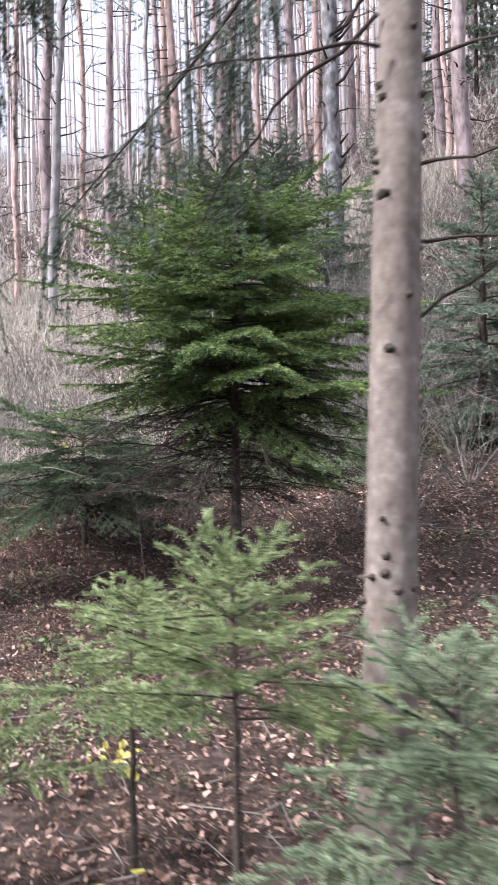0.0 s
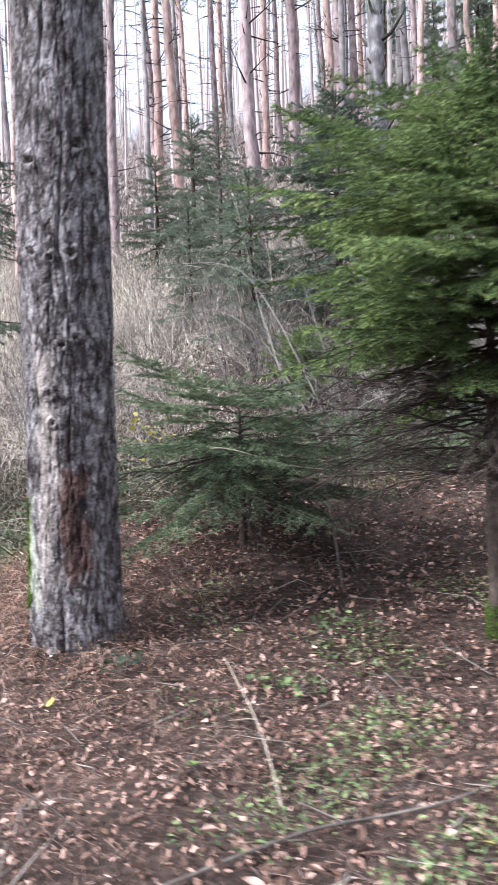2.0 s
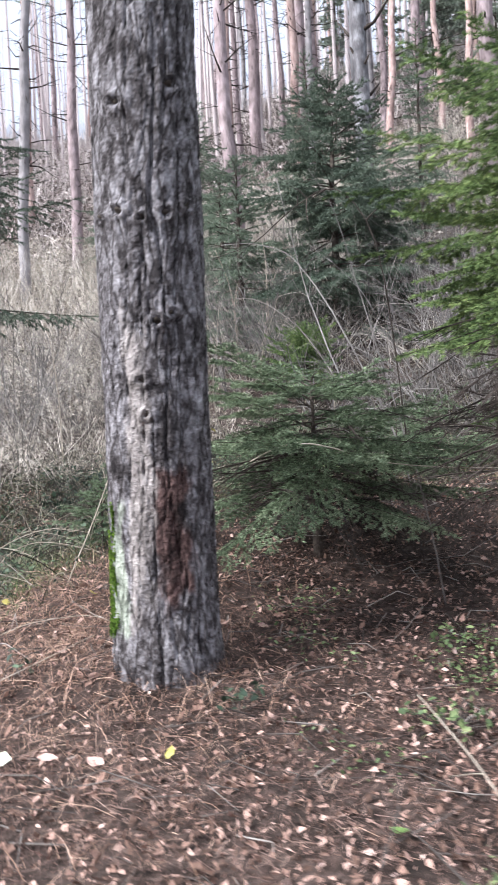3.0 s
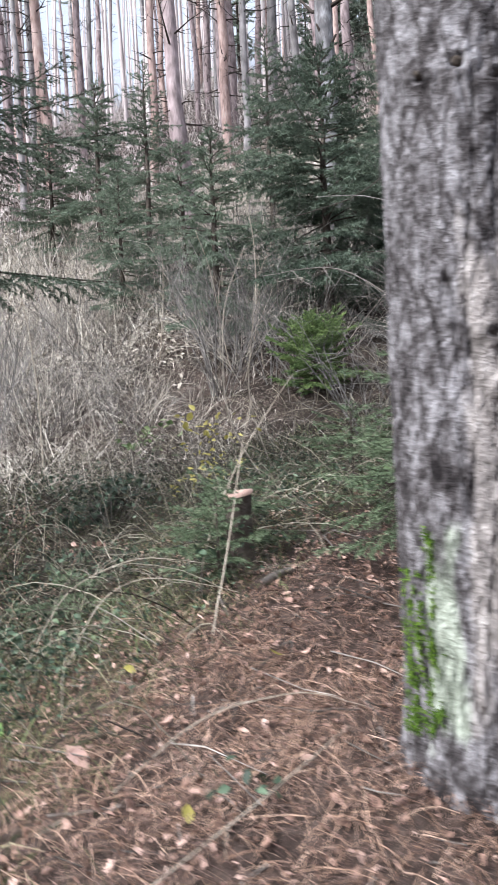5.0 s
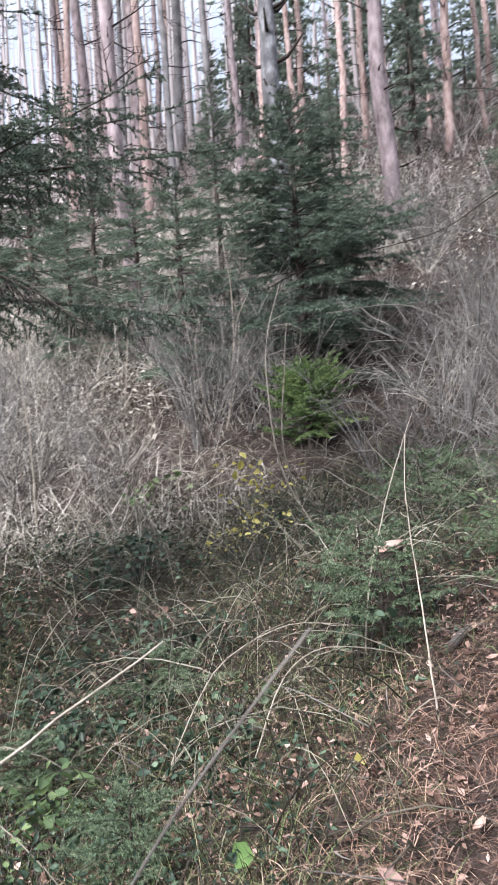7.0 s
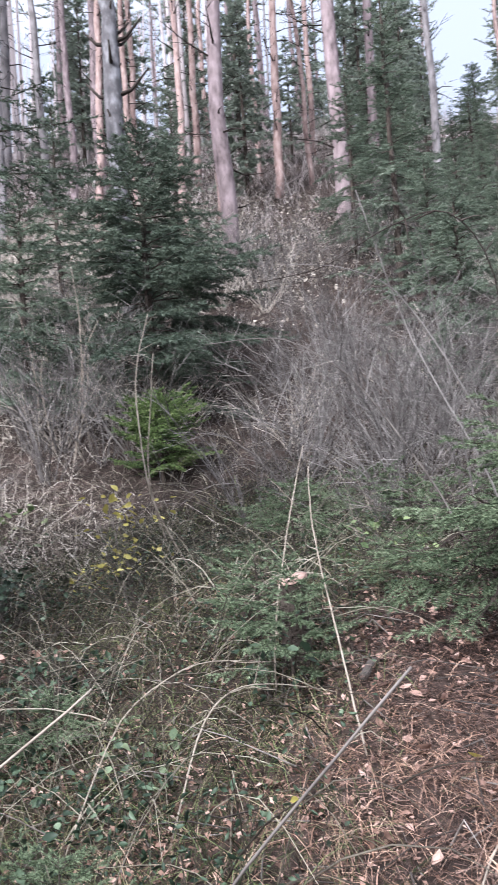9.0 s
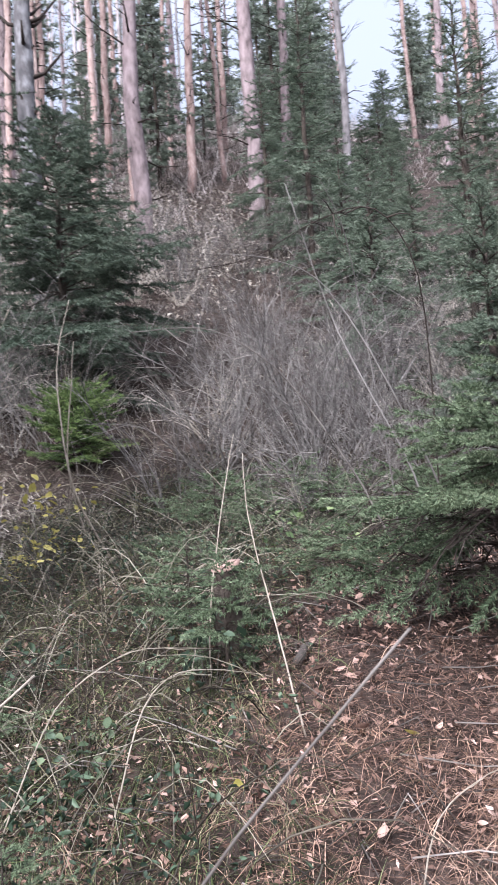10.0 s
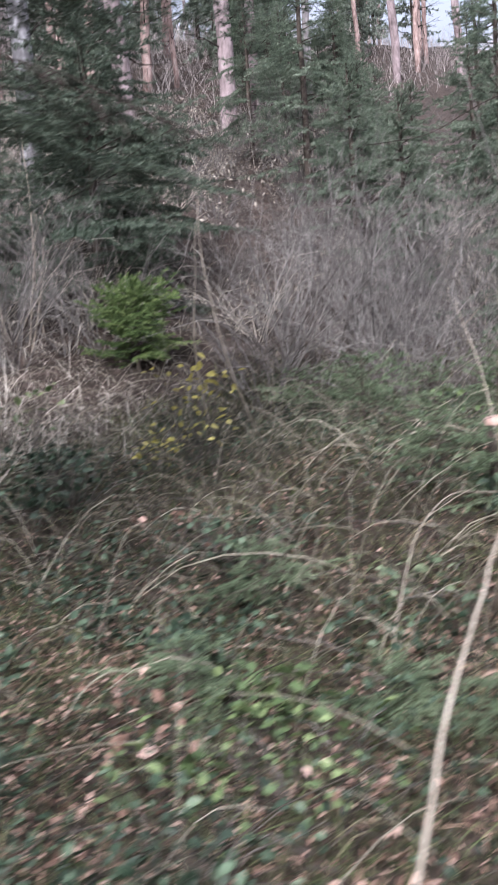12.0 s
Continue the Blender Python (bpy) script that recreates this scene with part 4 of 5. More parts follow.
# ---- the big pine ----
def build_pine():
    ob = thing("pine_tree", (-2.58, 6.28, gz(-2.58, 6.28)), "large old pine with grey flaky bark and a mossy foot", "pine tree")
    g, n = Geo(), 220
    zz = np.concatenate([np.arange(-0.5, 4.2, 0.014), np.arange(4.2, 16, 0.3)])
    knots = ((-2.15, 2.12, 1.0), (-1.3, 2.1, 1.0), (-1.7, 2.08, 0.7), (-2.12, 2.62, 1.2), (-1.1, 2.7, 1.2), (-1.53, 1.6, 0.9), (-1.25, 1.64, 0.8), (-1.87, 1.33, 0.9), (-1.8, 1.17, 0.7), (-2.6, 2.1, 0.8), (-0.8, 2.15, 0.9))
    th = np.arange(n) * 2 * math.pi / n
    k = len(zz)
    v = np.zeros((k, n, 3))
    for j, z in enumerate(zz):
        flare = 0.02 * math.exp(-max(z, 0) / 0.14)
        R = 0.257 + 0.002 * min(z, 4) + flare
        for i, a in enumerate(th):
            c, s = math.cos(a), math.sin(a)
            if z < 4.2:
                w = 0.5 * noise.noise((c * 2, s * 2, z * 1.2))
                f = abs(noise.noise((c * 4.2 + w, s * 4.2 + w, z * 0.6 + w)))
                f2 = noise.voronoi((c * 3.0 + w, s * 3.0 + w, z * 5.5 + 0.6 * w))[0]
                gap = f2[1] - f2[0]
                d = -0.034 * max(0, 1 - f / 0.06) - 0.009 * max(0, 1 - gap / 0.1) + 0.005 * noise.noise((c * 12, s * 12, z * 11)) + 0.003 * noise.noise((c * 26, s * 26, z * 30)) + 0.006 * noise.noise((c * 7, s * 7, z * 6)) + 0.014 * w
                for ka, kz, ks in knots:
                    if abs(z - kz) < 0.12 and abs(a - (ka % 6.2832)) < 0.4:
                        q = math.hypot((a - (ka % 6.2832)) * 0.26, (z - kz) * 1.3) / (0.035 * ks)
                        d += 0.016 * math.exp(-((q - 1.1) ** 2) * 2.5) - 0.02 * math.exp(-q * q * 2.5)
                d += flare * 0.35 * math.sin(a * 5 + 1)
            else:
                d = 0
            v[j, i] = ((R + d) * c, (R + d) * s, z)
    j, i = np.meshgrid(np.arange(k - 1), np.arange(n), indexing="ij")
    q, w = (j * n + i).ravel(), (j * n + (i + 1) % n).ravel()
    g.add(v, np.concatenate([np.stack([q, w, w + n], 1), np.stack([q, w + n, q + n], 1)]))
    part("trunk", g, OLD_BARK, ob)
    rng = np.random.default_rng(41)
    for a, z, s in knots:
        g = Geo()
        d = np.array([math.cos(a), math.sin(a), 0.05])
        c = d * (0.257 + 0.002 * z - 0.03) + UP * z
        for r in range(4):
            o = rng.normal(size=3) * 0.008 * s
            g.tube([c + o, c + o + d * 0.018, c + o + d * rng.uniform(0.024, 0.034)], [0.02 * s, 0.015 * s, 0.006], 7)
        part("knot", g, DARK_BARK, ob, "dark rough branch knot")
    g = Geo()
    for a0, sp, z0, z1, num in ((-3.05, 0.13, 0.1, 0.62, 800), (-2.74, 0.03, 0.36, 0.76, 420), (-2.7, 0.05, 0.12, 0.42, 420)):
        a = a0 + rng.normal(size=num) * sp
        z = rng.uniform(z0, z1, num)
        keep = patch(a * 14, z * 12, 1.0, 0.4) > 0.52
        a, z = a[keep], z[keep]
        R = 0.25 + 0.002 * z + 0.035 * np.exp(-z / 0.14)
        d = np.stack([np.cos(a), np.sin(a), 0 * a], 1)
        c = d * R[:, None] + z[:, None] * UP
        g.needles(rng, c, c + d * 0.01, 500, 0.016, 0.006)
    part("moss", g, MOSS, ob, "bright green moss on the bark")


build_pine()


# ---- far pines ----
def in_gap(x, y):
    """A lane through the wood on the uphill side, where the sky shows low down."""
    return 32.5 < math.degrees(math.atan2(y - 5.3, x + 5.4)) < 37.0



def pine_parts(seed, H, r, crown_low, bend=0.2):
    rng = np.random.default_rng(seed)
    trunk, stubs, wood, crown = Geo(), Geo(), Geo(), Geo()
    k = 26
    t = np.linspace(0, 1, k)
    c = np.stack([np.cumsum(rng.normal(size=k)) * bend * 0.15, np.cumsum(rng.normal(size=k)) * bend * 0.15, t * H - 0.3], 1)
    c[:, :2] -= c[0, :2]
    trunk.tube(c, r * (1 - 0.75 * t) * 0.92 * (1 + rng.normal(size=k) * 0.035), 12)
    pos = lambda h: np.array([np.interp(h, c[:, 2], c[:, m]) for m in range(3)])
    for i in range(54):
        h, a, L = rng.uniform(1.2, crown_low), rng.uniform(0, 6.28), 0.12 + 1.1 * rng.random() ** 2
        d = np.array([math.cos(a), math.sin(a), rng.uniform(-0.3, 0.4)])
        p = pos(h)
        stubs.tube([p, p + d * L * 0.5, p + d * L + UP * rng.normal() * 0.12], [0.026, 0.013, 0.005], 4, False)
        if L > 0.5:
            for w in (0.45, 0.65, 0.85):
                e = rot_z(d, rng.choice((-1, 1)) * rng.uniform(0.5, 1.1))
                stubs.tube([p + d * L * w, p + d * L * w + e * L * 0.35], [0.009, 0.003], 3, False)
    for i in range(26):
        u = (i + 0.5) / 26
        h, a = crown_low + (H - crown_low) * u, i * 2.4 + rng.normal() * 0.3
        L = (2.3 * (1 - u) + 0.5) * rng.uniform(0.6, 1.1)
        d = np.array([math.cos(a), math.sin(a), 0.25])
        p = pos(h)
        s = np.linspace(0, 1, 5)[:, None]
        ax = p + d * s * L + UP * (0.3 * s ** 2 * L)
        wood.tube(ax, np.linspace(0.035, 0.008, 5), 4, False)
        tw = []
        spray(rng, ax, L, tw, 0.28, 0.4, -0.1, False, 0.25)
        crown.needles(rng, np.array([x for x, y in tw]), np.array([y for x, y in tw]), 60, 0.16, 0.035, 0.25, 0.4)
    return trunk, stubs, wood, crown


def make_pine(seed, H, r, crown_low, bark, label):
    t, s, w, c = pine_parts(seed, H, r, crown_low)
    ob = thing("pine_tree", (0, 0, 0), label, "pine tree", "pines on the hillside")
    part("trunk", t, bark, ob, smooth=True)
    tagged(part("deadwood", s, DEAD_TWIG, ob), kind="stuff")
    tagged(part("limbwork", w, bark, ob), kind="stuff")
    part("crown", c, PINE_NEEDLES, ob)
    return ob


def pine_wood():
    rng = np.random.default_rng(51)
    kinds = [make_pine(60, 21, 0.17, 11.5, FAR_BARK, "tall pine with a pinkish-grey trunk on the hillside"),
             make_pine(61, 23, 0.15, 12.5, RED_BARK, "tall slim pine with orange-red bark on the hillside"),
             make_pine(62, 19, 0.19, 10.5, FAR_BARK, "tall pine with a pinkish-grey trunk on the hillside"),
             make_pine(63, 20, 0.14, 12.0, GREY_BARK, "tall pine with a grey trunk and dead side branches"),
             make_pine(64, 22, 0.13, 12.5, RED_BARK, "tall slim pine with orange-red bark on the hillside")]
    fixed = [(5.2, 19.1, 0, 1.25, -1), (9.4, 19.7, 2, 1.25, 0), (-0.3, 20.2, 0, 1.1, -3.2), (14.5, 20.6, 3, 1.0, 0), (10.9, 28.2, 1, 1.0, 0.5),
             (3.6, 31, 2, 1.3, -1), (-2.3, 31.5, 1, 1.4, -2), (-3.3, 34, 1, 1.4, -1), (2.0, 32, 0, 1.4, -1), (-7.3, 29.8, 0, 1.5, 1), (-4.3, 25.5, 2, 0.95, 0), (8.3, 23.5, 1, 0.9, 0), (6.9, 36, 3, 1.6, 0)]
    spots = [(x, y) for x, y, *_ in fixed]
    rows = list(fixed)
    tries = 0
    while len(rows) < 165 and tries < 8000:
        tries += 1
        y = rng.uniform(19, 66)
        x = rng.uniform(-0.55 * y - 2, 1.15 * y + 6)
        if min((x - a) ** 2 + (y - b) ** 2 for a, b in spots) < 2.4 or (y + 0.8 * x < 17) or in_gap(x, y):
            continue
        spots.append((x, y))
        rows.append((x, y, int(rng.integers(0, 5)), rng.uniform(0.75, 1.1), rng.normal() * 1.0))
    rows = [r for r in rows if r in fixed or not (-5 < r[0] < -0.8 and r[1] < 27)]
    used = set()
    for x, y, k, s, lean in rows:
        m = pose(x, y, gz(x, y), 0, lean, 0) @ pose(0, 0, 0, 0, 0, rng.uniform(0, 360)) @ Matrix.Scale(s, 4)
        if k not in used:
            used.add(k)
            kinds[k].matrix_basis = m
        else:
            o = copy_thing(kinds[k], m)
            o.scale = (s, s, s)


pine_wood()


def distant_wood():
    """The far end of the pine wood: slim trunks, painted pale for haze, that stand too close to count."""
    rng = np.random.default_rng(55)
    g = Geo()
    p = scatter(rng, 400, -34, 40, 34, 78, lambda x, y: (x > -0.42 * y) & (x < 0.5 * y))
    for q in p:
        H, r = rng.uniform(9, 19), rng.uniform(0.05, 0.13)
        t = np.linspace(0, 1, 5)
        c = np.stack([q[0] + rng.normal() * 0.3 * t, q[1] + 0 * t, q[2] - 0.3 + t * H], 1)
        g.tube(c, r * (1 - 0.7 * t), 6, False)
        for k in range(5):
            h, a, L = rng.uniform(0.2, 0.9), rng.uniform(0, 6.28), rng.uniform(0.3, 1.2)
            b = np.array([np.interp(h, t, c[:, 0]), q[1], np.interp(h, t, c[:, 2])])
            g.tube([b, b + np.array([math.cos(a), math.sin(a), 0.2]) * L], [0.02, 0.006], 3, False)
    single("distant_pines", g, HAZE_BARK, "distant pine trunks crowding the hillside, haze painted into their pale pinkish-grey bark", "trees", kind="stuff", smooth=True)


distant_wood()


# ---- understorey spruces ----
def understorey():
    rng = np.random.default_rng(71)
    kinds = []
    for sd, H, R, nb, mat, lab in ((72, 5.0, 1.35, 84, SPRUCE_DARK, "dense green spruce in the understorey"), (73, 6.5, 1.25, 96, SPRUCE_DARK, "tall narrow dark spruce in the understorey"), (74, 3.4, 1.35, 76, SPRUCE_DARK, "broad dark spruce in the understorey"), (76, 3.8, 2.1, 110, BOUGH, "large dark spruce with dense drooping branches")):
        ob = thing("spruce_tree", (0, 0, 0), lab, "spruce tree", "understorey spruces")
        fill_conifer(ob, conifer(sd, H, 0.3, cone(R), nb, 250, 0.055, 0.0095, 0.07, e_low=-0.1, e_top=0.8, droop=0.3, spacing=0.11, twig_wood=False), DARK_BARK, mat, False)
        kinds.append(ob)
    rows = [(0.55, 15.1, 3, 1.12), (2.9, 9.9, 2, 1.0), (17.5, 21.3, 2, 0.9), (19.5, 22.4, 2, 1.1), (16.3, 21.2, 0, 0.5), (15.1, 19.3, 2, 0.6), (3.9, 12.2, 2, 0.9), (-1.3, 19.5, 0, 0.9), (1.7, 16.6, 2, 0.9), (-0.87, 16.2, 2, 1.0), (-0.99, 17.9, 2, 0.9), (5.6, 14.0, 2, 0.9), (-2.0, 18.6, 2, 0.8), (6.65, 15.6, 1, 1.05), (4.9, 10.1, 1, 1.0), (4.4, 10.9, 1, 0.95), (-1.9, 22.5, 2, 1.2), 
            (1.0, 18.9, 0, 0.9), (3.1, 18.0, 1, 0.68), (-2.9, 23.5, 2, 1.0), (8.3, 15.3, 2, 0.85), (10.3, 17.0, 2, 0.6), (7.2, 13.6, 2, 0.75), (9.6, 15.6, 2, 0.7), (11.5, 19.2, 2, 1.0), (13.2, 22.0, 0, 0.9), (9.9, 18.3, 0, 0.7), (15.0, 23.2, 2, 1.2), (12.2, 17.6, 2, 0.6), (7.6, 12.6, 0, 0.8), (9.5, 13.2, 1, 0.9),
            (3.6, 9.2, 2, 0.9), (4.6, 8.3, 0, 0.9), (12.5, 20.5, 0, 1.1), (6.5, 9.8, 1, 1.1), (7.8, 17.8, 0, 0.9)]
    # Distant spruces, their needle colour lightened to paint the haze.
    far = thing("spruce_tree", (0, 0, 0), "distant spruce among the pines, haze painted into its grey-green needles", "spruce tree", "distant spruces")
    fill_conifer(far, conifer(75, 7.5, 0.5, cone(1.6), 64, 34, 0.16, 0.075, 0.09, e_low=-0.15, e_top=0.8, droop=0.25, spacing=0.2, twig_wood=False), DARK_BARK, HAZED_SPRUCE, False)
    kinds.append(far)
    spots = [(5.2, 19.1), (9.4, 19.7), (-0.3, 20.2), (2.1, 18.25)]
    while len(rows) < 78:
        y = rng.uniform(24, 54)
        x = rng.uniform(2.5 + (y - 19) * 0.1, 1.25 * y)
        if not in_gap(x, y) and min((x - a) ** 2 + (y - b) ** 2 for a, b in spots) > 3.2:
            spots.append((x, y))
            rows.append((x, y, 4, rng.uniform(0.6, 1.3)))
    used = set()
    for x, y, k, s in rows:
        m = pose(x, y, gz(x, y), 0, 0, rng.uniform(0, 360)) @ Matrix.Scale(s, 4)
        if k not in used:
            used.add(k)
            kinds[k].matrix_basis = m
        else:
            o = copy_thing(kinds[k], m)
            o.scale = (s, s, s)


understorey()

small_fir = place_conifer("small_spruce", (-0.3, 13.6, gz(-0.3, 13.6)), conifer(81, 0.98, 0.1, lambda u: 0.62 * (1 - u ** 3.5) + 0.1, 84, 480, 0.033, 0.0075, 0.025, e_low=0.2, e_top=1.0, droop=0.15), (DARK_BARK, SPRUCE), "small bushy bright green spruce on the slope")


edge_spruce = place_conifer("spruce_tree", (-5.2, 10.5, gz(-5.2, 10.5)), conifer(83, 6.4, 2.3, lambda u: 2.2 * (1 - u) ** 0.55 + 0.1, 96, 300, 0.026, 0.008, 0.09, e_low=0.1, e_top=0.7, droop=0.32, spacing=0.08, dead=4, dead_low=2.4), (DARK_BARK, BOUGH), "dark spruce with drooping boughs at the edge of the clearing")


# ---- dead tree ----
def build_dead_tree():
    rng = np.random.default_rng(91)
    ob = thing("dead_tree", (2.1, 18.25, gz(2.1, 18.25)), "dead grey tree with broken branch stubs", "dead tree")
    g = Geo()
    t = np.linspace(0, 1, 30)
    c = np.stack([-0.35 * t + rng.normal(size=30) * 0.02, rng.normal(size=30) * 0.02, t * 14 - 0.2], 1)
    g.tube(c, 0.2 * (1 - 0.55 * t) * (1 + rng.normal(size=30) * 0.05), 14)
    part("trunk", g, DEAD_BARK, ob, smooth=True)
    stubs = [(h, a, L) for h, L in ((2.6, 0.35), (4.45, 0.7), (5.5, 0.65)) for a in (-0.7, 1.9)] + [(rng.uniform(2.2, 9), rng.uniform(0, 6.28), rng.uniform(0.15, 0.5)) for i in range(24)]
    for h, a, L in stubs:
        g = Geo()
        p = np.array([np.interp(h, c[:, 2], c[:, 0]), 0, h])
        d = np.array([math.cos(a), math.sin(a), 0.35])
        g.tube([p, p + d * L * 0.5, p + d * L + UP * L * 0.4], [0.05, 0.034, 0.016], 6)
        part("branch_stub", g, DEAD_TWIG, ob)


build_dead_tree()


# ---- bare shrubs ----
def shrub_geo(seed, stems, L, spread_, r0=0.011, depth=3, up=1.0):
    rng = np.random.default_rng(seed)
    g, made = Geo(), []

    def grow(p, d, length, r, level):
        nonlocal g
        k = 6 if level == 0 else 4
        s = np.linspace(0, 1, k)[:, None]
        sag = rng.uniform(0.0, 0.35)
        wob = np.cumsum(rng.normal(size=(k, 3)) * 0.035 * length, axis=0) * 0.5
        c = p + d * s * length - UP * (sag * s ** 2 * length) + wob - wob[0]
        g.tube(c, np.linspace(r, r * 0.35, k), 4 if level == 0 else 3, False)
        if level + 1 < depth:
            for i in range(int(rng.integers(4, 8)) if level == 0 else int(rng.integers(2, 5))):
                u = rng.uniform(0.25, 0.97)
                q = np.array([np.interp(u, s[:, 0], c[:, m]) for m in range(3)])
                nd = unit(d + rng.normal(size=3) * 0.55 + UP * 0.1)
                grow(q, nd, length * rng.uniform(0.25, 0.5), r * 0.5, level + 1)

    for i in range(stems):
        a = rng.uniform(0, 6.28)
        d = unit(np.array([math.cos(a) * spread_, math.sin(a) * spread_, up]) + rng.normal(size=3) * 0.12)
        grow(np.array([math.cos(a), math.sin(a), 0]) * rng.uniform(0, 0.12) - UP * 0.03, d, L * rng.uniform(0.6, 1.1), r0 * rng.uniform(0.5, 1.1), 0)
        made.append(g)
        g = Geo()
    return made


def shrubs():
    rng = np.random.default_rng(101)
    kinds, used = [], set()
    for stems, bark in ((shrub_geo(111, 14, 2.2, 0.5, 0.009), WET_TWIG), (shrub_geo(112, 14, 1.6, 0.8), GREY_TWIG), (shrub_geo(113, 12, 2.6, 0.4, 0.009), WET_TWIG),
                        (shrub_geo(114, 16, 1.1, 1.0, 0.007), GREY_TWIG), (shrub_geo(115, 13, 1.5, 0.7, 0.008), BRUSH)):
        ob = thing("bare_shrub", (0, 0, 0), "low pale leafless thicket shrub" if bark is BRUSH else "leafless grey-brown shrub with thin tangled stems", "shrub", "bare shrubs")
        for g in stems:
            part("stem", g, bark, ob)
        kinds.append(ob)
    rows = []
    for i in range(215):
        y = rng.uniform(9.6, 19)
        x = rng.uniform(-6.5, 8.5) + (y - 10) * 0.25
        if abs((x + 5.4) * 8.45 - (y - 5.3) * 5.25) < 4.5 and y < 13.9 or green_zone(x, y) < 0.9 or min((x + 0.3 - 0.5 * k) ** 2 + (y - 13.6 + k * 0.81) ** 2 for k in (0, -0.6, 0.9, 1.8, 2.6)) < 0.8 and y < 14 or (x + 0.6) ** 2 + (y - 12.4) ** 2 < 1.6 or y < 12.8 - 0.5 * max(x, -1.6) and x < -0.2:
            continue
        rows.append((x, y, int(rng.integers(0, 5)), rng.uniform(0.55, 1.05)))
    rows += [(0.7, 10.7, 0, 1.1), (1.3, 11.2, 2, 1.0), (0.2, 10.2, 1, 0.9), (1.9, 10.3, 0, 1.0), (2.4, 11.4, 2, 1.0), (-0.5, 11.6, 0, 0.9), (1.0, 12.4, 2, 1.05), (-1.3, 14.6, 2, 1.1), (-0.9, 15.2, 0, 1.1), (-0.6, 14.5, 2, 1.0),
             (1.5, 11.1, 2, 1.0), (1.7, 11.4, 0, 1.15), (1.3, 11.5, 0, 1.1), (2.0, 11.9, 2, 1.0), (0.6, 12.2, 0, 0.95), (2.6, 12.4, 0, 1.1), (1.5, 12.9, 2, 1.0), (2.1, 13.3, 0, 1.1), (3.0, 11.3, 2, 0.9), (0.3, 11.6, 1, 1.0), (-0.3, 14.2, 0, 1.0), (1.2, 7.1, 3, 0.8), (1.6, 7.8, 1, 0.7), (2.3, 8.4, 1, 0.9), (2.9, 7.6, 3, 0.9)]
    for x, y, k, s in rows:
        m = pose(x, y, gz(x, y), 0, 0, rng.uniform(0, 360)) @ Matrix.Scale(s, 4)
        if k not in used:
            used.add(k)
            kinds[k].matrix_basis = m
        else:
            o = copy_thing(kinds[k], m)
            o.scale = (s, s, s)


shrubs()


# ---- sticks, stump and single leaves by the path ----
def stick(name, pts, r0, r1, mat, label, twigs=0, seed=1, category="stick"):
    rng = np.random.default_rng(seed)
    p = np.array(pts, float)
    tt = np.linspace(0, len(p) - 1, 4 * len(p))
    c = np.stack([np.interp(tt, np.arange(len(p)), p[:, m]) for m in range(3)], 1)
    for _ in range(3):
        c[1:-1] = (c[:-2] + 2 * c[1:-1] + c[2:]) / 4
    c[1:-1] += rng.normal(size=(len(c) - 2, 3)) * r0 * 0.25
    g = Geo()
    g.tube(c, np.linspace(r0, r1, len(c)), 7)
    for i in range(twigs):
        j = int(rng.integers(len(c) // 3, len(c) - 1))
        d = unit(c[j] - c[j - 1] + rng.normal(size=3) * 0.6)
        L = rng.uniform(0.08, 0.3)
        g.tube([c[j], c[j] + d * L * 0.5 + rng.normal(size=3) * 0.01, c[j] + d * L], [r1 * 1.1, r1 * 0.8, 0.0006], 4, False)
    return single(name, g, mat, label, category, "dry sticks", smooth=True)


def on(x, y, up=0.01):
    return (x, y, gz(x, y) + up)


stick("cane", [on(-3.2, 7.55, -0.02), (-3.02, 7.85, 0.62), (-2.9, 8.07, 0.93), (-2.82, 8.2, 1.15), (-2.72, 8.3, 1.4)], 0.0045, 0.002, PALE_STICK, "tall pale bent dry cane standing in the litter", 3, 2)
stick("cane", [on(-3.12, 8.2, -0.02), (-3.0, 8.3, 0.7), (-2.7, 8.5, 1.15), (-2.3, 8.8, 1.55)], 0.0045, 0.002, PALE_STICK, "pale dry cane leaning behind the stump", 4, 3)
stick("cane", [on(-3.9, 7.9, -0.02), (-3.65, 8.0, 0.42), (-3.4, 8.05, 0.5), (-3.0, 8.0, 0.4), (-2.6, 7.9, 0.25)], 0.0035, 0.002, PALE_STICK, "pale cane arching low over the grass", 3, 4)
stick("cane", [on(-4.1, 8.4, -0.02), (-3.8, 8.4, 0.4), (-3.4, 8.4, 0.55), (-3.0, 8.3, 0.48)], 0.0035, 0.002, PALE_STICK, "pale cane arching low over the grass", 3, 5)
stick("fallen_branch", [on(-4.85, 6.8, 0.0), (-4.77, 6.58, 0.35), (-4.66, 6.37, 0.65), (-4.52, 6.1, 0.98)], 0.0036, 0.0024, GREY_TWIG, "grey broken branch leaning out of the litter", 0, 6, "branch")
stick("fallen_branch", [on(-3.9, 6.1, 0.02), on(-3.4, 6.35, 0.05), on(-2.95, 6.55, 0.06)], 0.0035, 0.002, PALE_STICK, "straight pale stick lying on the needles", 1, 7, "branch")
stick("fallen_branch", [on(-3.75, 6.7, 0.02), on(-3.4, 6.85, 0.1), on(-3.0, 6.85, 0.08), on(-2.8, 6.7, 0.02)], 0.003, 0.0015, PALE_STICK, "bent pale stick lying on the needles", 2, 8, "branch")
stick("fallen_branch", [on(-2.0, 3.9, 0.02), on(-1.5, 4.2, 0.05), on(-1.0, 4.3, 0.05), on(-0.4, 4.7, 0.03), on(0.1, 5.0, 0.02)], 0.007, 0.004, GREY_TWIG, "long grey-brown stick lying across the leaf litter", 4, 9, "branch")
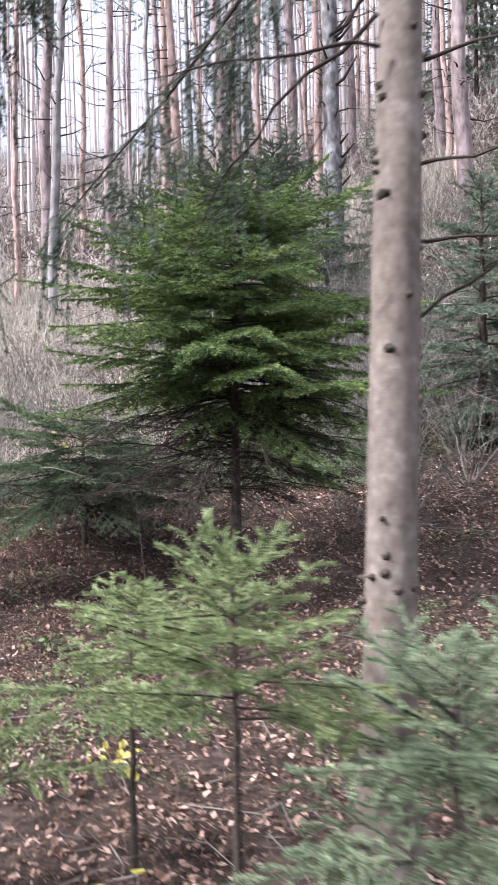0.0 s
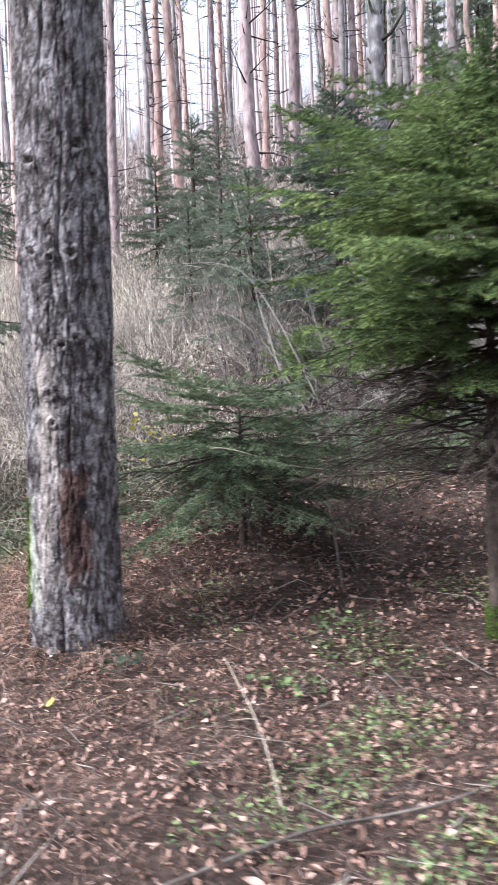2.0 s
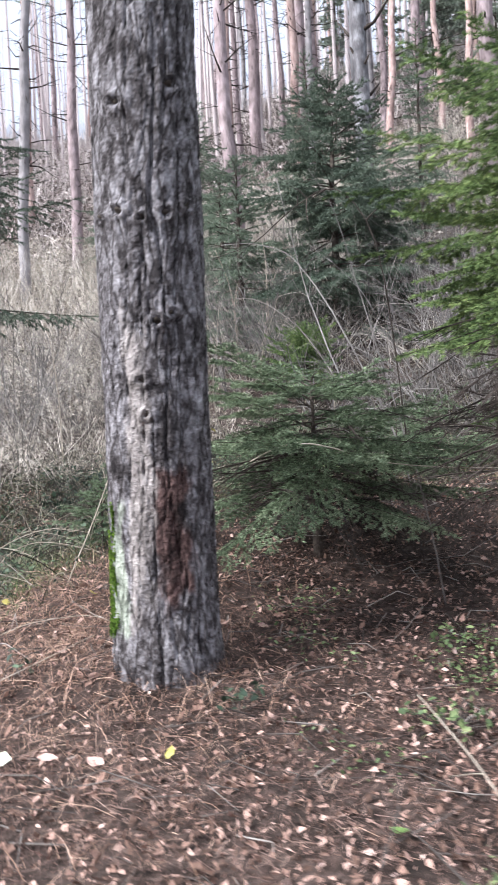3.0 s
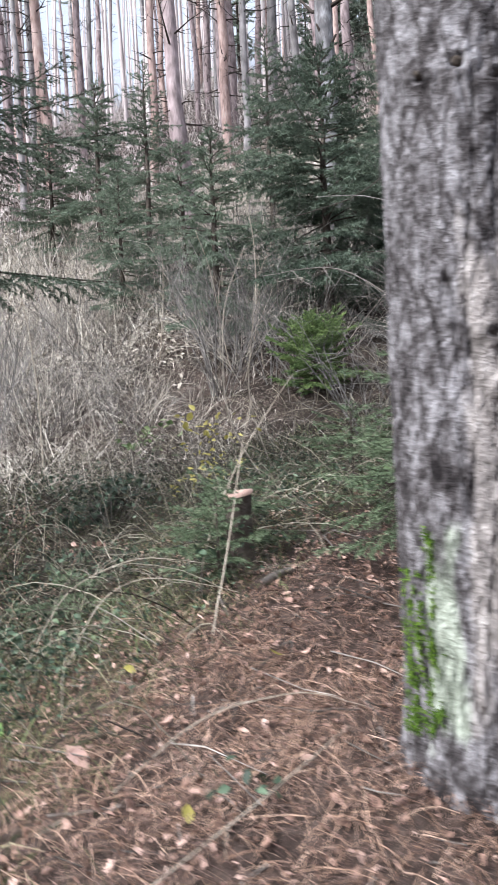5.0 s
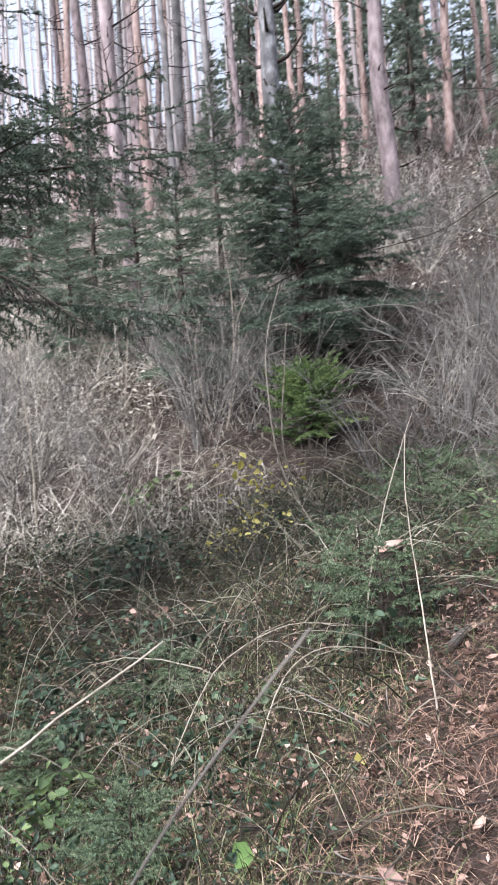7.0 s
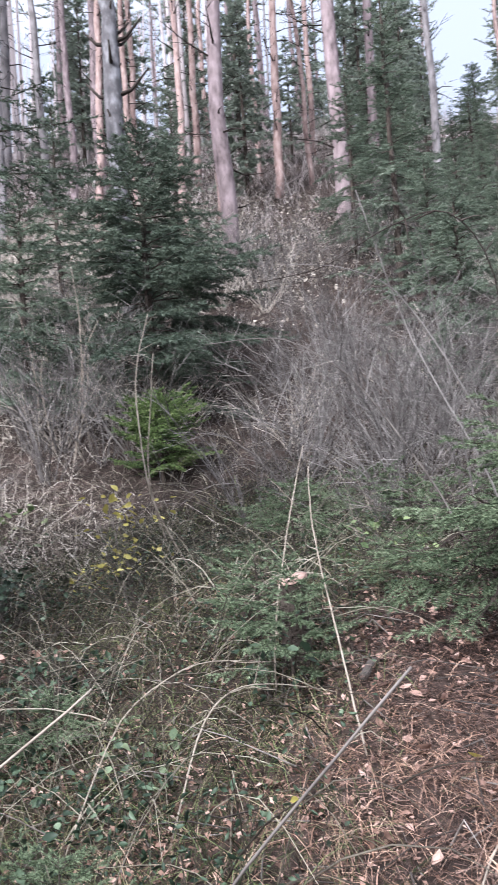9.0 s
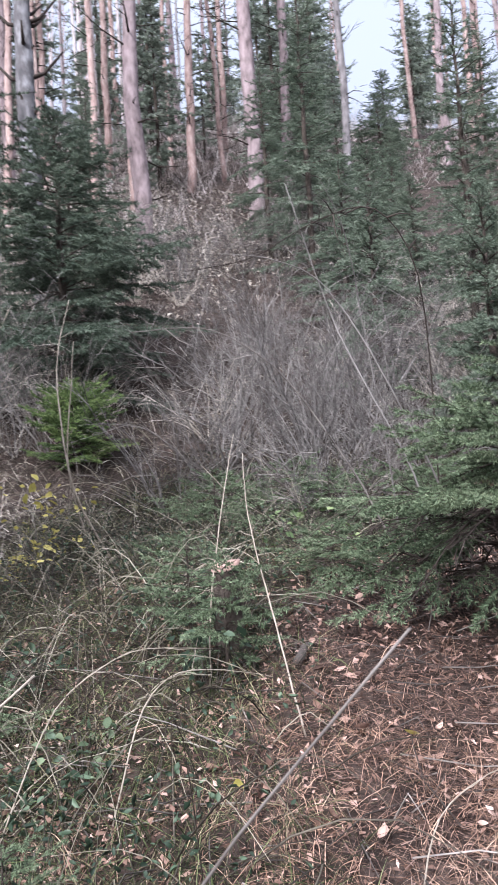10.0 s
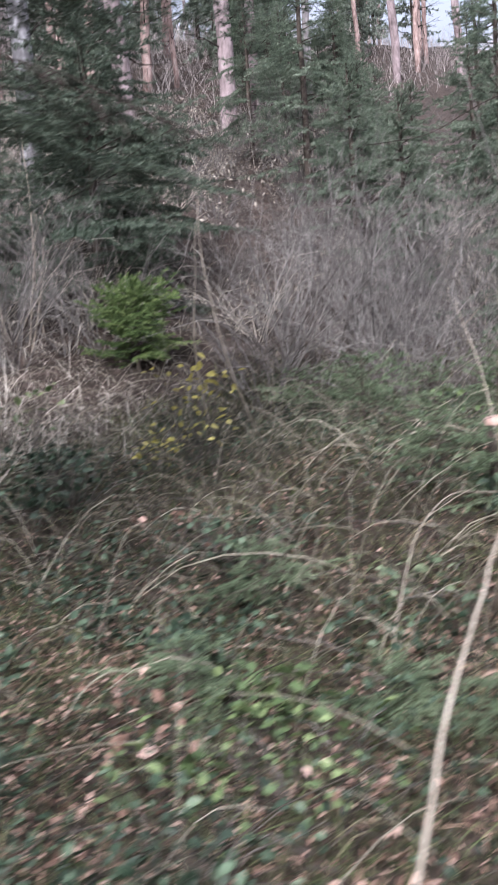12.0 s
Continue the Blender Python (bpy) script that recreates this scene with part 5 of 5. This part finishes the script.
stick("cane", [on(-1.55, 4.3, -0.02), on(-1.62, 4.65, 0.25), on(-1.75, 4.95, 0.42)], 0.004, 0.002, PALE_STICK, "thin pale upright twig in the litter", 1, 10)
stick("cane", [on(-0.9, 6.9, -0.02), on(-0.95, 6.95, 0.4), on(-1.0, 7.05, 0.75)], 0.006, 0.003, GREY_TWIG, "thin grey sapling stem under the spruce", 2, 12)
stick("dry_branch", [(-2.05, 6.9, 1.02), (-1.85, 6.9, 1.12), (-1.6, 6.9, 1.1), (-1.3, 6.9, 0.98), (-0.8, 6.9, 0.92), (-0.2, 6.45, 0.93)], 0.004, 0.003, PALE_STICK, "long pale bent twig hanging in the spruce branches", 2, 13)
stick("fallen_branch", [on(-5.75, 7.56, 0.0), (-5.17, 7.63, 0.2), (-4.73, 7.7, 0.42), (-4.22, 7.78, 0.66)], 0.0065, 0.004, PALE_STICK, "pale straight branch leaning in the brambles", 0, 17, "branch")
stick("dry_branch", [(-1.98, 9.51, 2.74), (-1.63, 9.2, 2.79), (-1.36, 8.92, 3.02), (-1.07, 8.56, 3.15), (-0.75, 8.4, 2.7), on(-0.5, 8.6, 0)], 0.003, 0.006, DEAD_TWIG, "dark bare stem arching out of the shrub", 7, 14)
stick("cane", [on(-0.9, 8.4, 0), (-0.97, 8.43, 1.22), (-1.27, 8.82, 2.26), (-1.45, 9.02, 3.32)], 0.008, 0.003, WET_TWIG, "grey stem leaning out of the shrub", 8, 15)
stick("cane", [on(-0.3, 9.1, 0), (-0.5, 9.0, 1.4), (-0.82, 8.92, 2.4), (-1.0, 8.87, 3.03), (-1.2, 8.9, 3.35)], 0.007, 0.002, WET_TWIG, "tall grey stem leaning out of the shrub", 4, 16)
stick("cane", [on(-0.6, 8.9, 0), (-0.8, 9.1, 1.3), (-1.2, 9.4, 2.1), (-1.6, 9.7, 2.45), (-2.1, 10.0, 2.4)], 0.008, 0.003, GREY_TWIG, "grey stem arching out of the shrub", 8, 18)
stick("cane", [on(-1.9, 10.6, 0), (-2.3, 10.6, 1.3), (-2.2, 10.9, 2.3), (-1.9, 11.1, 2.9)], 0.009, 0.003, PALE_STICK, "tall pale stem among the brush", 6, 19)
stick("cane", [on(-1.6, 11.4, 0), (-1.9, 11.3, 1.5), (-1.75, 11.3, 2.6)], 0.009, 0.003, PALE_STICK, "tall pale stem among the brush", 6, 20)


stick("cane", [on(-0.55, 8.4, 0), (-0.7, 8.45, 1.2), (-1.06, 8.65, 2.05), (-1.24, 8.75, 2.4), (-1.41, 8.86, 2.66), (-1.68, 9.06, 2.78), (-1.92, 9.24, 2.8)], 0.008, 0.0025, WET_TWIG, "grey-brown stem bending over at the tip", 5, 21)
for i, (x, y, dx, top, bow) in enumerate(((-1.08, 15.4, -0.3, 4.1, 0.12), (-0.98, 15.1, -0.1, 3.5, -0.1), (-0.8, 14.96, 0.05, 4.5, 0.16), (-0.55, 14.96, 0.15, 3.8, -0.14), (-0.9, 14.8, 0.25, 3.3, 0.1), (-1.77, 16.5, 0.1, 4.0, 0.05), (-3.72, 13.1, -0.15, 2.8, 0.04))):
    z0 = gz(x, y)
    stick("sapling", [(x, y, z0 - 0.03), (x + dx * 0.3 + bow, y, z0 + (top - z0) * 0.4), (x + dx * 0.7 + bow, y, z0 + (top - z0) * 0.75), (x + dx, y - 0.1, top)], 0.011, 0.004, PALE_STICK, "thin pale leafless sapling beside the dark spruce", 6, 200 + i, "sapling")


def short_log(at, length, r, turn, label):
    g = Geo()
    n = 9
    t = np.linspace(-0.5, 0.5, n)
    rng = np.random.default_rng(77)
    g.tube(np.stack([t * length, 0.01 * np.sin(t * 5), 0.01 * np.cos(t * 4)], 1), r * (1 + rng.normal(size=n) * 0.05), 11)
    ob = single("short_log", g, GREY_TWIG, label, "log", smooth=True)
    ob.matrix_basis = pose(at[0], at[1], gz(*at) + r * 0.8, 0, -6, turn)


short_log((-2.72, 7.98), 0.24, 0.02, 25, "short weathered piece of branch wood on the bank")


def build_stump():
    ob = thing("tree_stump", (-2.81, 8.38, gz(-2.81, 8.38)), "thin dark stump with a pale sawn top", "tree stump")
    z = 0.885 - gz(-2.81, 8.38)
    g = Geo()
    n, k = 16, 10
    th = np.arange(n) * 2 * math.pi / n
    rr = 0.068 * (1 + 0.16 * np.sin(th * 2 + 1))
    v = [np.stack([(rr + 0.05 * math.exp(-j * 0.8)) * np.cos(th), (rr + 0.05 * math.exp(-j * 0.8)) * np.sin(th), np.full(n, -0.05 + (z + 0.02) * j / (k - 1)) + 0.012 * np.cos(th) * (j == k - 1)], 1) for j in range(k)]
    j, i = np.meshgrid(np.arange(k - 1), np.arange(n), indexing="ij")
    q, w = (j * n + i).ravel(), (j * n + (i + 1) % n).ravel()
    g.add(np.concatenate(v), np.concatenate([np.stack([q, w, w + n], 1), np.stack([q, w + n, q + n], 1)]))
    part("body", g, DARK_BARK, ob, smooth=True)
    g = Geo()
    top = v[-1] * np.array([1.12, 1.12, 1]) + UP * 0.006
    g.add(np.concatenate([top, [[0, 0, z - 0.015]], v[-1] * np.array([1.1, 1.1, 1]) - UP * 0.02]), np.concatenate([np.stack([np.arange(n), (np.arange(n) + 1) % n, np.full(n, n)], 1), np.stack([np.arange(n), np.arange(n) + n + 1, (np.arange(n) + 1) % n], 1), np.stack([(np.arange(n) + 1) % n, np.arange(n) + n + 1, (np.arange(n) + 1) % n + n + 1], 1)]))
    part("top", g, CUT_WOOD, ob, "pale pinkish sawn surface")


build_stump()


def leaf(name, at, size, mat, label, seed, tilt=0.3, group=""):
    rng = np.random.default_rng(seed)
    g = Geo()
    g.leaves(rng, np.zeros((1, 3)), (UP + rng.normal(size=3) * tilt)[None], [size], 0.7, 0.2, 0.2)
    return single(name, g, mat, label, "leaf", group, at=at)


leaf("green_leaf", on(-1.89, 4.77, 0.04), 0.09, GREEN_LEAF, "bright green fallen leaf on the litter", 1)
leaf("green_leaf", on(-4.15, 7.34, 0.1), 0.11, GREEN_LEAF, "bright green upright leaf in the grass", 2, 1.0)
leaf("pale_leaf", on(-3.28, 5.62, 0.05), 0.09, LICHEN, "large curled whitish leaf on the needles", 5, 0.5)
leaf("pink_leaf", on(-3.85, 6.95, 0.04), 0.12, PINK_LEAF, "large pale pinkish fallen leaf", 3)
for i, (x, y) in enumerate(((-2.6, 5.53), (-0.93, 4.05), (-0.52, 2.63), (-3.57, 7.55), (-3.55, 6.45), (-1.2, 3.5), (-0.4, 2.7), (-3.0, 7.2))):
    leaf("yellow_leaf", on(x, y, 0.04), 0.065, YELLOW, "bright yellow fallen leaf on the litter", 10 + i, 0.4, "yellow leaves")
for i, (x, y) in enumerate(((-1.95, 5.95), (-1.1, 3.6), (-1.7, 3.9), (-3.1, 5.6), (-2.9, 5.5), (-1.0, 5.9))):
    leaf("pink_leaf", on(x, y, 0.04), 0.09, PINK_LEAF, "pale pinkish fallen leaf on the litter", 30 + i, 0.3, "pale leaves")


def leafy_plant(at, n, R, H, size, mat, label, seed, name="leafy_plant"):
    rng = np.random.default_rng(seed)
    g, s = Geo(), Geo()
    a, r = rng.uniform(0, 6.28, n), R * rng.random(n) ** 0.6
    c = np.stack([r * np.cos(a), r * np.sin(a), H * rng.uniform(0.25, 1, n)], 1)
    g.leaves(rng, c, UP + rng.normal(size=(n, 3)) * 0.6, rng.uniform(0.6, 1.1, n) * size, 0.68, 0.22)
    for q in c[::2]:
        s.tube([np.array([q[0] * 0.2, q[1] * 0.2, -0.02]), q * np.array([0.6, 0.6, 0.7]), q], [0.003, 0.002, 0.001], 3, False)
    ob = thing(name, (at[0], at[1], gz(*at[:2])), label, "plant", "leafy plants")
    tagged(part("stemwork", s, GREY_TWIG, ob), kind="stuff")
    part("leaves", g, mat, ob)


leafy_plant((-3.1, 8.2), 22, 0.18, 0.3, 0.075, BRAMBLE, "bluish-green broad-leaved plant by the stump", 1)
leafy_plant((-2.3, 10.95), 60, 0.4, 0.8, 0.06, YELLOW, "shrub with a few bright yellow leaves", 2, "yellow_leaved_shrub")
leafy_plant((-2.5, 10.6), 14, 0.15, 0.95, 0.1, YELLOW, "thin sapling tipped with yellow leaves", 3, "yellow_leaved_shrub")
leafy_plant((-2.6, 12.7), 26, 0.35, 0.6, 0.1, HERB, "low plant with fresh green leaves", 4)
leafy_plant((-3.2, 11.4), 160, 0.55, 0.4, 0.055, BRAMBLE, "bramble with bluish-green leaves", 5, "bramble")
leafy_plant((-3.45, 9.7), 150, 0.5, 0.3, 0.055, BRAMBLE, "bramble with bluish-green leaves", 6, "bramble")
leafy_plant((-5.35, 8.4), 120, 0.45, 0.25, 0.05, BRAMBLE, "bramble with bluish-green leaves", 7, "bramble")
leafy_plant((-4.7, 8.4), 120, 0.45, 0.25, 0.05, HERB, "bramble with green leaves near the path", 8, "bramble")
leafy_plant((-3.35, 6.45), 12, 0.12, 0.12, 0.05, BRAMBLE, "small bluish-green plant on the needles", 9)
leafy_plant((-0.6, 3.46), 26, 0.12, 0.16, 0.055, YELLOW, "small sprig with bright yellow leaves in the litter", 12, "yellow_sprig")
leafy_plant((-1.36, 3.5), 14, 0.09, 0.1, 0.05, YELLOW, "small sprig with bright yellow leaves in the litter", 13, "yellow_sprig")
leafy_plant((-4.51, 8.71), 26, 0.18, 0.16, 0.06, HERB, "clump of fresh green broad leaves in the brambles", 40)
leafy_plant((-3.22, 11.61), 60, 0.4, 0.3, 0.07, BRAMBLE, "bluish-green bramble clump in the hollow", 41, "bramble")
leafy_plant((-4.24, 9.37), 40, 0.2, 0.22, 0.06, BRAMBLE, "dark bluish-green leafy clump among dead stems", 42)
leafy_plant((-3.70, 10.71), 40, 0.3, 0.22, 0.07, BRAMBLE, "bluish-green bramble clump in the hollow", 43, "bramble")
leafy_plant((-3.67, 8.41), 36, 0.25, 0.22, 0.06, FROND, "grey-green leafy clump in the brambles", 44)
leafy_plant((-4.83, 9.08), 30, 0.22, 0.12, 0.05, HERB, "low plant with small fresh green leaves", 45)
leafy_plant((-4.75, 8.19), 30, 0.2, 0.12, 0.05, LITTER, "clump of withered brown leaves", 46)
leafy_plant((-4.46, 8.96), 30, 0.2, 0.2, 0.07, HERB, "clump of fresh green broad leaves in the brambles", 47)
leafy_plant((-3.62, 11.99), 60, 0.3, 0.3, 0.06, BRAMBLE, "green leafy bramble on the bank", 48, "bramble")
leafy_plant((-3.14, 11.60), 50, 0.25, 0.35, 0.08, BRAMBLE, "bluish-green bramble with large leaves", 49, "bramble")
leafy_plant((-2.52, 13.44), 30, 0.2, 0.3, 0.07, HERB, "bramble sprig with fresh green leaves", 50, "bramble")
leafy_plant((-1.42, 5.56), 60, 0.2, 0.12, 0.045, HERB, "patch of fresh green leaves on the litter", 51)
leafy_plant((-1.02, 6.43), 50, 0.2, 0.1, 0.04, HERB, "patch of fresh green leaves on the litter", 52)
leafy_plant((-2.29, 5.83), 24, 0.12, 0.12, 0.05, BRAMBLE, "small bluish-green plant on the litter", 53)
for i, (x, y, n, size, mat, text) in enumerate(((-4.48, 8.66, 34, 0.085, HERB, "clump of fresh green broad leaves in the brambles"), (-4.28, 9.27, 40, 0.07, BRAMBLE, "dark bluish-green leafy clump among dead stems"),
                                               (-4.5, 8.39, 30, 0.075, HERB, "clump of fresh green broad leaves in the brambles"), (-3.56, 11.38, 60, 0.09, BRAMBLE, "bluish-green bramble with large leaves"),
                                               (-2.93, 11.91, 60, 0.085, BRAMBLE, "bluish-green bramble with large leaves"), (-5.04, 8.73, 34, 0.07, HERB, "low plant with fresh green leaves"),
                                               (-4.76, 9.15, 30, 0.06, LITTER, "clump of withered brown leaves"), (-4.27, 9.93, 40, 0.065, BRAMBLE, "green leafy bramble on the bank"),
                                               (-4.9, 8.95, 30, 0.07, LITTER, "clump of withered brown leaves"), (-3.4, 10.3, 40, 0.06, LITTER, "clump of withered brown leaves"),
                                               (-2.45, 11.2, 36, 0.06, YELLOW, "low shrub with pale yellow leaves"), (-2.0, 11.6, 26, 0.06, YELLOW, "low shrub with pale yellow leaves"))):
    leafy_plant((x, y), n, 0.24, 0.26, size, mat, text, 60 + i)
leafy_plant((-1.2, 9.3), 50, 0.4, 0.35, 0.07, HERB, "low green plant on the bank", 10)


# ---- low spruce boughs and self-sown spruces in the undergrowth ----
def low_spruces():
    rng = np.random.default_rng(121)
    kinds = []
    for sd, H, R in ((131, 0.5, 0.75), (132, 0.75, 0.6)):
        ob = thing("spruce_seedling", (0, 0, 0), "low spreading green spruce seedling in the undergrowth", "spruce seedling", "low spruces")
        fill_conifer(ob, conifer(sd, H, 0.08, lambda u, R=R: R * (1 - u ** 1.5) + 0.06, 26, 560, 0.028, 0.0058, 0.012, e_low=0.1, e_top=0.7, droop=0.25, spacing=0.07), DARK_BARK, FROND, False)
        kinds.append(ob)
    used = set()
    for x, y, k, s in ((-2.98, 8.22, 1, 0.72), (-2.75, 8.75, 1, 0.75), (-1.4, 10.0, 1, 0.9), (-0.3, 11.2, 0, 1.0), (0.5, 11.0, 0, 1.1), (-4.4, 7.7, 1, 0.5), (-4.5, 9.1, 0, 0.6), (0.2, 10.2, 0, 1.1), (-0.4, 9.3, 1, 0.8), (0.6, 9.4, 0, 1.1), (1.3, 9.8, 1, 1.1), (1.4, 8.6, 1, 1.0), (-3.7, 9.3, 0, 0.6), (-1.6, 8.7, 0, 0.7), (-4.3, 8.2, 0, 0.45)):
        m = pose(x, y, gz(x, y), 0, 0, rng.uniform(0, 360)) @ Matrix.Scale(s, 4)
        if k not in used:
            used.add(k)
            kinds[k].matrix_basis = m
        else:
            o = copy_thing(kinds[k], m)
            o.scale = (s, s, s)


low_spruces()
